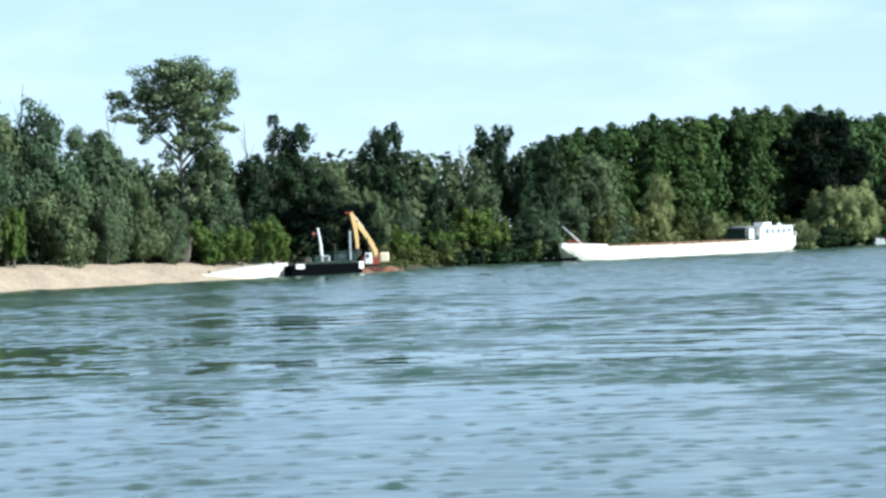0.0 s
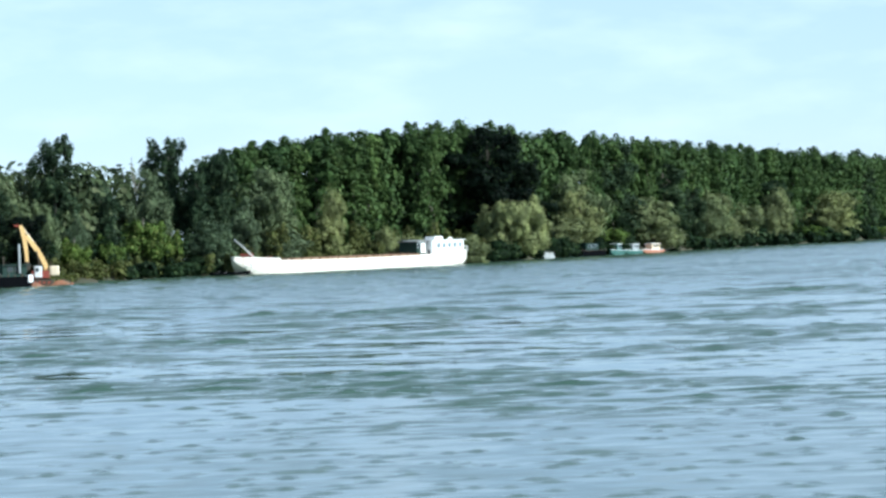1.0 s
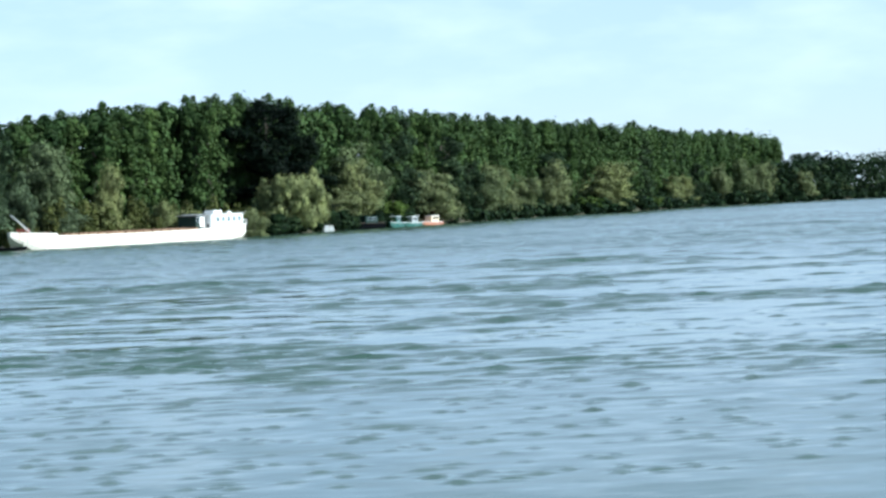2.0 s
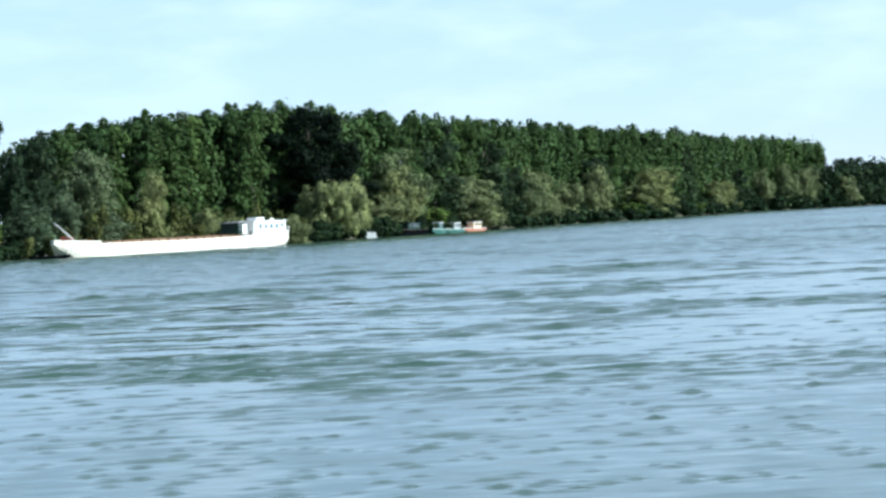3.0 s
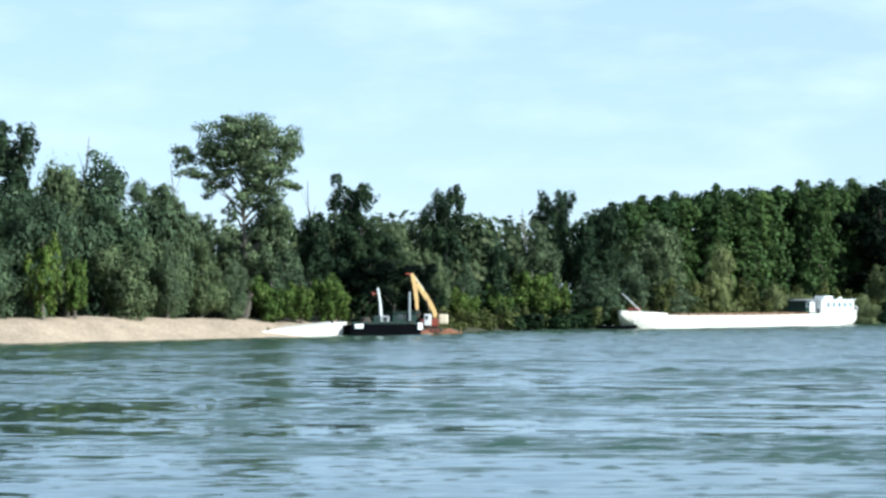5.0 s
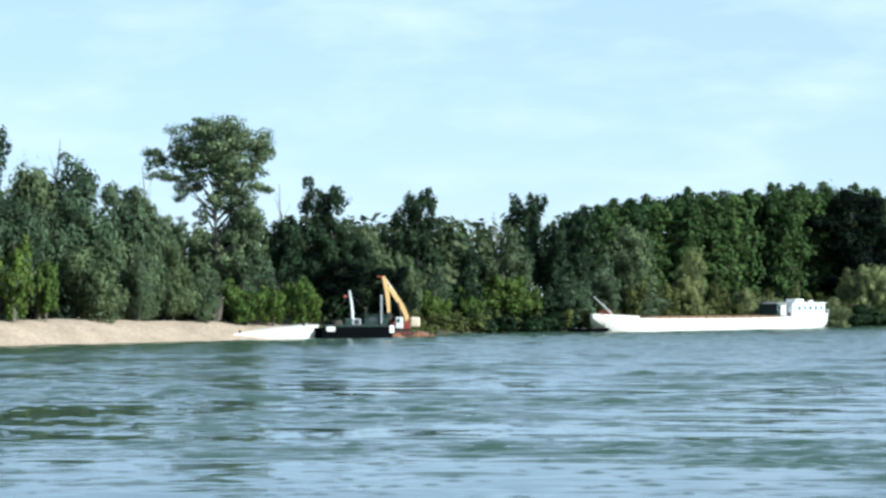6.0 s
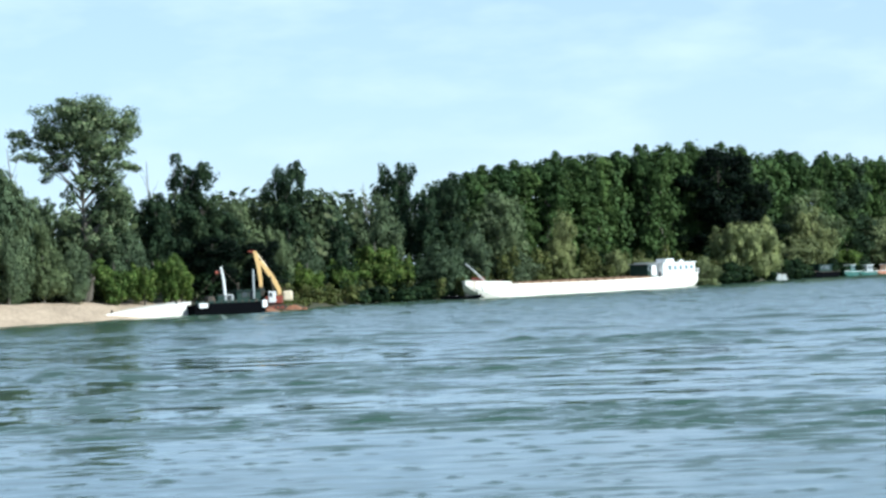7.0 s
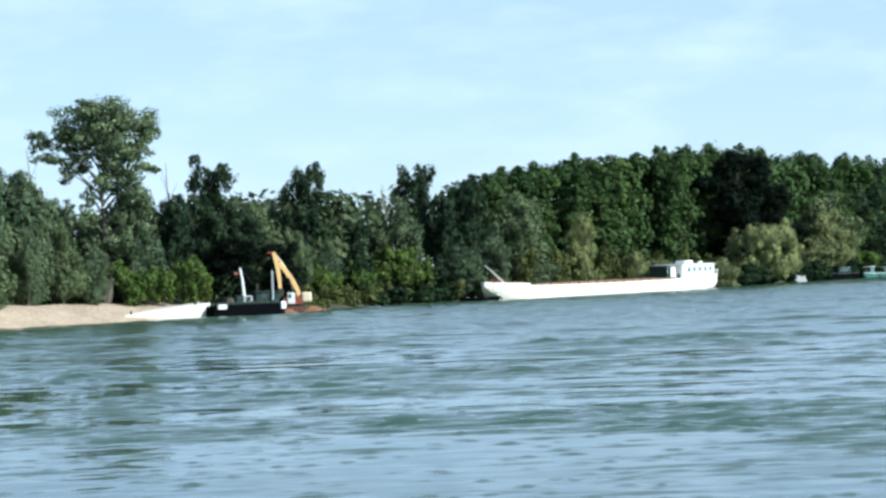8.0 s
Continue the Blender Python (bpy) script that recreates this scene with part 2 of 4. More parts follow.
def tube(bm, points, radii, sides=7):
    """A tapered tube through the points."""
    rings = []
    for k, p in enumerate(points):
        p = Vector(p)
        way = Vector(points[min(k + 1, len(points) - 1)]) - Vector(points[max(k - 1, 0)])
        q = way.to_track_quat("Z", "Y")
        rings.append([bm.verts.new(p + q @ Vector((math.cos(a) * radii[k], math.sin(a) * radii[k], 0)))
                      for a in (2 * math.pi * s / sides for s in range(sides))])
    for r0, r1 in zip(rings, rings[1:]):
        for s in range(sides):
            bm.faces.new((r0[s], r0[(s + 1) % sides], r1[(s + 1) % sides], r1[s]))
    bm.faces.new(rings[0][::-1])
    bm.faces.new(rings[-1])
    return bm


def tubed(points, radii, sides=8):
    return tube(bmesh.new(), points, radii, sides)


def loft(sections):
    """A closed hull through sections, each a loop of as many points."""
    bm = bmesh.new()
    rings = [[bm.verts.new(p) for p in s] for s in sections]
    for r0, r1 in zip(rings, rings[1:]):
        for s in range(len(r0)):
            bm.faces.new((r0[s], r0[(s + 1) % len(r0)], r1[(s + 1) % len(r0)], r1[s]))
    bm.faces.new(rings[0][::-1])
    bm.faces.new(rings[-1])
    bmesh.ops.recalc_face_normals(bm, faces=bm.faces)
    return bm


def quads_mesh(name, verts, mat, faces=None):
    """A mesh from arrays: verts (n, 4, 3) are loose four-cornered leaves; else verts (n, 3) with faces (m, 4)."""
    me = bpy.data.meshes.new(name)
    if faces is None:
        faces = np.arange(len(verts) * 4).reshape(-1, 4)
        verts = verts.reshape(-1, 3)
    me.vertices.add(len(verts))
    me.vertices.foreach_set("co", verts.astype(np.float32).ravel())
    me.loops.add(faces.size)
    me.loops.foreach_set("vertex_index", faces.astype(np.int32).ravel())
    me.polygons.add(len(faces))
    me.polygons.foreach_set("loop_start", np.arange(0, faces.size, 4, dtype=np.int32))
    me.polygons.foreach_set("loop_total", np.full(len(faces), 4, dtype=np.int32))
    me.update(calc_edges=True)
    me.materials.append(mat)
    return me


# ---- the river bank's line, as bearing in degrees and distance from the stand ----
BANK_AT = (-60, -30, -20, -10.7, -5.7, -3.6, -2, -0.5, 1, 2.9, 5.3, 8, 8.9, 10, 12.7, 14.6, 16.7, 18.3, 20, 21.5, 26, 32, 60)
BANK_FAR = (330, 262, 276, 298, 330, 345, 356, 376, 404, 421, 454, 482, 498, 525, 600, 680, 757, 880, 950, 1025, 1300, 1800, 3600)


def shore(az):
    return float(np.interp(az, BANK_AT, BANK_FAR))


def spot(az, inland):
    d = shore(az) + inland
    return d * math.sin(radians(az)), d * math.cos(radians(az))


def bank_height(az, inland):
    z = float(np.interp(inland, (-40, -6, 0, 3, 8, 16, 40, 400, 4000), (-4, -1.2, 0, 0.55, 1.2, 1.7, 2.2, 3, 3)))
    if inland > 0:
        # a sand bar swells at the upstream end
        z *= 1 + 0.9 * float(np.interp(az, (-60, -9, -4, -2), (1, 1, 0.25, 0))) * math.exp(-((inland - 9) / 14) ** 2)
    return z


def ground_z(x, y):
    az = math.degrees(math.atan2(x, y))
    return bank_height(az, math.hypot(x, y) - shore(az))


def bank_sheet(name, mat, bearings, inlands, lift, rough):
    rows = []
    for a in bearings:
        for o in inlands:
            x, y = spot(a, o)
            wob = noise.noise((x * 0.12, y * 0.12, 3)) * rough + noise.noise((x * 0.45, y * 0.45, 8)) * rough * 0.4
            rows.append((x, y, bank_height(a, o) + lift + wob * min(1.0, max(0.0, (o + 1) / 3))))
    nb, no = len(bearings), len(inlands)
    i = np.arange((nb - 1) * (no - 1))
    a, b = i // (no - 1) * no + i % (no - 1), i // (no - 1) * no + i % (no - 1) + 1
    return new(name, quads_mesh(name, np.array(rows), mat, np.stack((a, a + no, b + no, b), 1)))


tagged(bank_sheet("ground", M_GROUND, np.concatenate((np.linspace(-60, -15, 30), np.linspace(-14.6, 25, 260), np.linspace(26, 60, 40))),
                  (-40, -12, -6, -3, -1, 0, 1, 2, 3.5, 5, 7, 9, 12, 16, 22, 30, 45, 80, 200, 800, 3000), 0, 0.35),
       "brown soil and dry grass on the river bank", "ground", kind="structure")


def water_sheet():
    """One sheet of water to the horizon: a low swell, and short steep wavelets in groups."""
    fan = np.tan(np.radians(np.arange(-15, 25.5, 0.12)))
    out = np.geomspace(1, 60, 24) * 0.12
    u = np.concatenate((fan[0] - out[::-1], fan, fan[-1] + out))
    ys = np.concatenate((-np.geomspace(5000, 30, 20), np.linspace(-20, 46, 10), np.exp(np.arange(math.log(50), math.log(85), 0.0030)), np.exp(np.arange(math.log(85), math.log(230), 0.0019)), np.exp(np.arange(math.log(230), math.log(520), 0.0032)), np.geomspace(524, 9000, 66)))
    y = np.repeat(ys[:, None], len(u), 1)
    x = np.maximum(np.abs(y), 50) * u[None, :]
    near = np.clip((y - 46) / 8, 0, 1) * np.clip((640 - y) / 160, 0, 1) * (np.abs(u - 0.09) < 0.46)[None, :]
    rng = np.random.default_rng(4)

    def groups(px, py):
        g = sum(np.sin(2 * math.pi / w * (math.sin(q) * px * 1.3 + math.cos(q) * py) + p) for w, q, p in
                ((46, 0.3, 1.0), (31, -0.5, 2.2), (63, 0.9, 0.4), (23, 0.15, 5.0), (38, -1.1, 3.3)))
        return np.clip(g * 0.5, 0, 2)

    z = np.zeros_like(x)
    for k in range(44):
        wave = 4.0 * (14.0 / 4.0) ** rng.random()
        turn = rng.normal(0.10, 0.6)
        kx, ky = 2 * math.pi / wave * math.sin(turn), 2 * math.pi / wave * math.cos(turn)
        z += wave * 0.0011 * np.sin(kx * x + ky * y + rng.random() * 6.283)
    z *= (0.35 + 0.5 * groups(x, y)) * np.interp(x, (20, 90), (1.0, 0.7)) * np.interp(y, (60, 110, 200, 300), (0.15, 0.6, 1.0, 1.5))
    # wavelets: steep and about two metres long in the groups, and small ticks in between
    for big, count in ((True, 2600), (False, 1600)):
        made = 0
        while made < count:
            py = math.exp(rng.uniform(math.log(54), math.log(400 if big else 170)))
            px = py * math.tan(radians(rng.uniform(-15, 26)))
            band = math.exp(-((py - 0.12 * px - 150) / 70) ** 2)
            if rng.random() > ((0.04 + 0.75 * groups(px, py) * (0.12 + band)) * min(1, max(0.15, (py - 60) / 45)) if big else 0.5):
                continue
            made += 1
            if big:
                q = max(0.5, (py / 140) ** 0.8)
                a, sx, sy, lam = q * rng.uniform(0.07, 0.15), q * (0.5 + rng.exponential(0.9)), q * rng.uniform(0.34, 0.5), q * rng.uniform(1.0, 1.5)
            else:
                a, sx, sy, lam = rng.uniform(0.03, 0.07), rng.uniform(0.14, 0.34), rng.uniform(0.26, 0.4), rng.uniform(0.6, 0.9)
            r0, r1 = np.searchsorted(ys, (py - 2.6 * sy, py + 2.6 * sy))
            c0, c1 = np.searchsorted(u, ((px - 2.4 * sx) / py, (px + 2.4 * sx) / py))
            dx, dy = x[r0:r1, c0:c1] - px, y[r0:r1, c0:c1] - py
            dy = dy + rng.normal(-0.02, 0.05 if big else 0.15) * dx
            z[r0:r1, c0:c1] += a * np.exp(-(dx / sx) ** 2 - (dy / sy) ** 2) * np.cos(2 * math.pi / lam * dy + rng.normal(0, 0.5))
    z *= near
    nx, ny = len(u), len(ys)
    i = np.arange((nx - 1) * (ny - 1))
    a = i // (nx - 1) * nx + i % (nx - 1)
    me = quads_mesh("water", np.stack((x.ravel(), y.ravel(), z.ravel()), 1), M_WATER, np.stack((a, a + 1, a + nx + 1, a + nx), 1))
    me.polygons.foreach_set("use_smooth", np.ones(len(me.polygons), dtype=bool))
    return tagged(new("water", me), "blue-grey river water with wind ripples", "river", kind="structure")


river = water_sheet()
sandbar = tagged(bank_sheet("sandbar", M_SAND, np.linspace(-24, -3.7, 110), (-3, -1, 0, 1, 2.5, 4, 6, 8, 10, 11.5, 13), 0.12, 0.28),
                 "pale sand and gravel bar along the water", "sandbank", kind="structure")


# ---- trees ----
def leaf_array(rng, blobs, count, length, width, droop=0.0, shell=0.45):
    """Leaves strewn over the blobs (x, y, z, rx, ry, rz), each a small lozenge."""
    bl = np.array(blobs, float)
    area = (bl[:, 3] * bl[:, 4] + bl[:, 4] * bl[:, 5] + bl[:, 3] * bl[:, 5])
    pick = rng.choice(len(bl), count, p=area / area.sum())
    way = rng.normal(size=(count, 3))
    way /= np.linalg.norm(way, axis=1)[:, None]
    lump = 1 + 0.13 * np.sin(way[:, :1] * 7 + pick[:, None]) * np.sin(way[:, 2:] * 6 + pick[:, None] * 2)
    r = (1 - shell * rng.random((count, 1)) ** 1.6) * lump + np.abs(rng.normal(0, 0.12, (count, 1))) * (rng.random((count, 1)) < 0.3)
    centre = bl[pick, :3] + way * bl[pick, 3:] * r
    out = way / bl[pick, 3:]
    out /= np.linalg.norm(out, axis=1)[:, None]
    normal = out * 1.0 + rng.normal(size=(count, 3)) * 0.24 + np.array((0, 0, 0.15))
    normal /= np.linalg.norm(normal, axis=1)[:, None]
    along = rng.normal(size=(count, 3)) * (1 - droop * 0.75) + np.array((0, 0, -1.6)) * droop
    along -= normal * (along * normal).sum(1)[:, None]
    along /= np.linalg.norm(along, axis=1)[:, None] + 1e-6
    side = np.cross(normal, along)
    size = 0.65 + 0.7 * rng.random((count, 1))
    a, s = along * length * size * 0.5, side * width * size * 0.5
    return np.stack((centre - a, centre + s - a * 0.1, centre + a, centre - s - a * 0.1), 1)


def clumped(rng, blobs, n, size=0.45, tall=1.3):
    """Each mass of a crown with smaller clumps sitting on it, so that the outline is uneven."""
    out = []
    for x, y, z, rx, ry, rz in blobs:
        out.append((x, y, z, rx * 0.75, ry * 0.75, rz * 0.76))
        for k in range(n):
            w = rng.normal(size=3)
            w /= np.linalg.norm(w)
            s, f = size * (0.6 + 0.8 * rng.random()), 0.72 + 0.25 * rng.random()
            out.append((x + w[0] * rx * f, y + w[1] * ry * f, z + w[2] * rz * f, rx * s, ry * s, min(rz * s, rx * s * tall)))
    return out


def trunk_mesh(rng, height, radius, tips, lean=0.0):
    """A tapered trunk with limbs that reach to the tips."""
    bm = bmesh.new()
    steps = 6
    axis = [Vector((lean * (k / steps) ** 2 + rng.normal(0, 0.012 * height) * (k > 0) * (k < steps), rng.normal(0, 0.01 * height) * (k > 0), height * k / steps)) for k in range(steps + 1)]
    tube(bm, axis, [radius * (1.25 if k == 0 else 1 - 0.8 * k / steps) for k in range(steps + 1)], 8)
    for tip in tips:
        tip = Vector(tip)
        f = min(0.92, max(0.2, (tip.z - 0.35 * math.hypot(tip.x, tip.y)) / height * 0.85))
        k = min(int(f * steps), steps - 1)
        root = axis[k].lerp(axis[k + 1], f * steps - k)
        mid = root.lerp(tip, 0.5) + Vector((0, 0, (tip - root).length * 0.1))
        r = radius * (1 - 0.75 * f) * 0.55
        bm.verts.ensure_lookup_table()
        near, first = min(bm.verts[:56], key=lambda v: (v.co - root).length_squared), len(bm.verts)
        tube(bm, [root, mid, tip], [r, r * 0.6, r * 0.15], 5)
        bm.verts.ensure_lookup_table()
        bm.faces.new((near, bm.verts[first], bm.verts[first + 1]))
    return bm


KINDS = {}


def blobs_for(kind, rng, h, w):
    """The masses of a crown of height h and width w."""
    r = w / 2
    if kind == "poplar":
        return [(rng.normal(0, 0.12 * r), rng.normal(0, 0.12 * r), h * f, r * g, r * g, h * 0.12)
                for f, g in ((0.14, 0.5), (0.25, 0.72), (0.38, 0.9), (0.52, 0.96), (0.65, 0.92), (0.77, 0.94), (0.86, 0.9), (0.91, 0.8))]
    if kind in ("willow", "sallow"):
        out = [(0, 0, h * 0.55, r * 0.8, r * 0.8, h * 0.40), (0, 0, h * 0.25, r * 0.85, r * 0.85, h * 0.24)]
        for k in range(11):
            a, q, z = rng.random() * 6.283, r * (0.35 + 0.4 * rng.random()), h * (0.22 + 0.6 * rng.random())
            q *= 1.25 - z / h * 0.8
            out.append((math.cos(a) * q, math.sin(a) * q, z, r * 0.42, r * 0.42, h * 0.16))
        out.append((rng.normal(0, 0.15 * r), 0, h * 0.87, r * 0.38, r * 0.38, h * 0.12))
        return out
    if kind in ("dark", "alder"):
        out = [(0, 0, h * 0.62, r * 0.55, r * 0.55, h * 0.22), (0, 0, h * 0.45, r * 0.65, r * 0.65, h * 0.22), (0, 0, h * 0.22, r * 0.72, r * 0.72, h * 0.2)]
        for k in range(7):
            a, q, z = k * 2.4 + rng.random(), r * (0.15 + 0.6 * rng.random()), h * (0.78 + 0.16 * rng.random())
            out.append((math.cos(a) * q, math.sin(a) * q, z, r * 0.27, r * 0.27, h * 0.085))
        for k in range(12):
            a, q, z = k * 2.4 + rng.random(), r * (0.4 + 0.4 * rng.random()), h * (0.25 + 0.58 * rng.random())
            s = 0.24 + 0.16 * rng.random()
            out.append((math.cos(a) * q, math.sin(a) * q, z, r * s * 1.2, r * s * 1.2, h * s * 0.26))
        return out
    if kind == "round":
        out = [(0, 0, h * 0.46, r * 0.86, r * 0.86, h * 0.46)]
        for k in range(13):
            a, z = k * 2.4, h * (0.2 + 0.55 * (k / 13))
            q = r * 0.66 * math.sqrt(max(0.05, 1 - ((z / h - 0.4) / 0.6) ** 2))
            out.append((math.cos(a) * q, math.sin(a) * q, z, r * 0.33, r * 0.33, h * 0.24))
        return out
    out = [(0, 0, h * 0.45, r * 0.7, r * 0.7, h * 0.4)]
    for k in range(9):
        a, q, z = k * 2.4 + rng.random(), r * (0.4 + 0.35 * rng.random()), h * (0.25 + 0.5 * rng.random())
        out.append((math.cos(a) * q, math.sin(a) * q, z, r * 0.36, r * 0.36, h * 0.22))
    return out


# kind: object name, label, category, leaf material, leaves, leaf length, width, droop, variants, nominal height, nominal width
SPECIES = {
    "poplar": ("poplar", "slender green plantation poplar with a dense columnar crown", "tree", M_POPLAR, 4200, 0.8, 0.3, 0.75, 7, 26, 5.2),
    "willow": ("willow", "grey-green willow with a drooping crown on the river bank", "tree", M_WILLOW, 9500, 0.7, 0.22, 0.6, 6, 15, 9),
    "sallow": ("sallow", "pale yellowish-green willow leaning over the river's edge", "tree", M_SALLOW, 7500, 0.85, 0.26, 0.6, 5, 15, 11),
    "dark": ("elm", "dark green broadleaf tree with an uneven gappy crown", "tree", M_ELM, 8500, 0.55, 0.28, 0.35, 6, 20, 8),
    "alder": ("alder", "broad alder with deep shade put into its near-black leaf colour", "tree", M_ALDER_SHADE, 14000, 0.6, 0.4, 0.1, 2, 26, 15),
    "bush": ("shrub", "bright green leafy shrub at the foot of the trees", "shrub", M_BUSH, 5200, 0.42, 0.28, 0.1, 5, 8, 6),
    "round": ("willow_bush", "large dome-shaped yellowish-green willow bush over the water", "shrub", M_ROUND, 22000, 0.75, 0.22, 0.7, 1, 13, 15),
}


def grow(kind, x, y, top, width, spin=None):
    """A tree of this kind whose crown ends at the height top."""
    name, label, category, mat, count, length, wide, droop, variants, h0, w0 = SPECIES[kind]
    z = ground_z(x, y) - 0.15
    h, w = (top - z) * (1.07 if kind == "dark" else 1.0), width * (1.25 if kind == "sallow" else 1.08)
    made = KINDS.setdefault(kind, [])
    rng = np.random.default_rng(len(made) * 13 + 5 + int(abs(x) * 10))
    m = pose(x, y, z, 0, 0, rng.random() * 360 if spin is None else spin)
    if len(made) < variants:
        tree = empty(name, m @ Matrix.Diagonal((w / w0, w / w0, h / h0, 1)), label, category, "trees on the river bank")
        blobs = blobs_for(kind, rng, h0, w0)
        tips = [b[:3] for b in blobs[2:9]] if kind != "poplar" else [(b[0] + 1.2, b[1], b[2]) for b in blobs[1:5]]
        part("trunk", trunk_mesh(rng, h0 * 0.88, 0.2 + h0 * 0.012, tips), M_BARK, tree)
        blobs = clumped(rng, blobs, 6 if kind in ("round", "poplar") else 4, {"round": 0.3, "poplar": 0.25}.get(kind, 0.48), 2.6 if kind == "poplar" else 1.3)
        crown = new("crown", quads_mesh("crown", leaf_array(rng, blobs, count, length, wide, droop), mat))
        crown.parent = tree
        made.append((tree, w / w0, h / h0))
        return tree
    tree, sw, sh = made[int(rng.integers(len(made)))]
    return copy_thing(tree, m @ Matrix.Diagonal((w / w0 / sw, w / w0 / sw, h / h0 / sh, 1)))


def tall_cottonwood(x, y):
    z = ground_z(x, y) - 0.15
    tree = empty("cottonwood", pose(x, y, z), "very tall cottonwood with a spreading crown above the other trees", "tree", "trees on the river bank")
    rng = np.random.default_rng(77)
    g = z
    spec = ((-1.0, 0, 27.5, 6.6, 5.5, 3.8), (3.4, 1, 27.3, 4.0, 4, 3.3), (0.6, -1, 29.2, 4.6, 4, 2.5), (-5.2, 0, 25.6, 2.9, 3, 2.2), (-8.4, 1, 25.0, 2.2, 2.4, 1.9),
            (-7.2, -1, 22.6, 2.6, 2.6, 1.3), (-4.6, 1, 20.6, 2.2, 2.2, 1.4), (4.9, 0, 23.4, 2.9, 3, 2.0), (6.6, 1, 20.9, 1.6, 1.6, 0.8), (1.6, -1, 23.0, 3.0, 3, 2.4),
            (-2.2, 1, 23.6, 2.7, 2.7, 1.9), (3.0, 0, 19.2, 2.5, 2.5, 1.7), (5.2, -1, 17.6, 2.0, 2, 1.8), (1.9, 1, 15.2, 2.6, 2.6, 2.4), (-2.0, 0, 14.0, 2.0, 2, 2.2),
            (4.2, 0, 13.6, 2.4, 2.4, 2.4), (0.4, -1, 18.6, 2.0, 2, 2.0), (3.2, 0, 21.2, 2.8, 2.8, 2.0), (4.0, 1, 16.2, 2.4, 2.4, 2.2), (1.0, 0, 20.8, 2.2, 2.2, 1.8), (-1.8, 0, 17.2, 1.5, 1.5, 1.4), (6.6, 0, 25.4, 1.8, 1.8, 1.5), (-3.0, 0, 29.2, 2.6, 2.6, 1.5), (-0.6, 1, 10.8, 2.8, 2.8, 2.4), (2.8, -1, 10.4, 2.6, 2.6, 2.4), (3.4, 0, 18.2, 3.2, 3, 2.6), (5.6, 0, 14.8, 2.0, 2, 2.6), (-3.4, 1, 22.2, 2.0, 2, 1.4), (1.6, 0, 25.2, 5.0, 4.4, 3.0), (-1.5, 0, 25.4, 4.0, 4, 2.4))
    blobs = [(a, b, c - g, d, e, f) for a, b, c, d, e, f in spec]
    part("trunk", trunk_mesh(rng, 25 - g, 0.62, [b[:3] for b in blobs], 0.5), M_BARK, tree)
    crown = new("crown", quads_mesh("crown", leaf_array(rng, clumped(rng, [(a, b, c, d * 0.92, e * 0.92, f * 0.9) for a, b, c, d, e, f in blobs], 7, 0.4), 25000, 0.46, 0.3, 0.1, 0.6), M_TALL))
    crown.parent = tree
    return tree


def snag(x, y, top):
    """Bare dead stems that stick out of the canopy."""
    z = ground_z(x, y) - 0.1
    rng = np.random.default_rng(int(abs(x * 7)) + 3)
    h = top - z
    tree = empty("dead_tree", pose(x, y, z), "bare grey dead tree standing among the willows", "tree", "dead trees")
    tips = [(rng.normal(0, 0.9), rng.normal(0, 0.6), h * f) for f in (0.8, 0.86, 0.92, 0.97)]
    part("trunk", trunk_mesh(rng, h, 0.26, tips, rng.normal(0, 0.4)), M_DEAD, tree)
    return tree


def woodland(name, label, mat, bearings, inland, tops, radius, leaves, seed, size=1.5, vary=0.12):
    """A far mass of crowns nobody could count."""
    rng = np.random.default_rng(seed)
    blobs = []
    for a in bearings:
        for o in inland:
            az = a + rng.normal(0, 0.12)
            x, y = spot(az, o + rng.normal(0, 3))
            top = float(np.interp(az, *tops)) * (1 - vary / 2 + vary * rng.random())
            d = math.hypot(x, y) / 400
            r = radius * (0.8 + 0.5 * rng.random()) * max(1, d * 0.8)
            blobs.append((x, y, top * 0.74, r, r, top * 0.26))
            blobs.append((x, y, top * 0.38, r * 1.1, r * 1.1, top * 0.32))
    ob = new(name, quads_mesh(name, leaf_array(rng, blobs, leaves, size, size * 0.6, 0.1, 0.4), mat))
    return tagged(ob, label, "woodland", kind="stuff")


# ---- vessels and machines ----
def frame_at(x0, y0, x1, y1, z=0.0):
    """A pose at the first point whose x axis runs to the second."""
    return pose(x0, y0, z, 0, 0, math.degrees(math.atan2(y1 - y0, x1 - x0)))


def hull_sections(stations, keel):
    """Stations (x, half beam, centre y, bottom z, deck z) to rounded sections."""
    out = []
    for x, b, cy, zb, zd in stations:
        zk = max(keel, zb)
        mid = zk + (zd - zk) * 0.3
        out.append([(x, cy - b * 0.8, zk), (x, cy - b * 0.97, mid), (x, cy - b, zd), (x, cy + b, zd), (x, cy + b * 0.97, mid), (x, cy + b * 0.8, zk)])
    return out


def window_row(parent, xs, y, z0, z1, w, mat=None, glass=None):
    for x in xs:
        f = part("window_frame", boxed(x - w / 2 - 0.07, x + w / 2 + 0.07, y - 0.05, y + 0.02, z0 - 0.07, z1 + 0.07, bevel=0.015), mat or M_STEEL, parent)
        part("pane", boxed(x - w / 2, x + w / 2, y - 0.07, y - 0.052, z0, z1), glass or M_GLASS, f, "window glass with the sky's reflection put into its colour" if glass else "dark window glass")


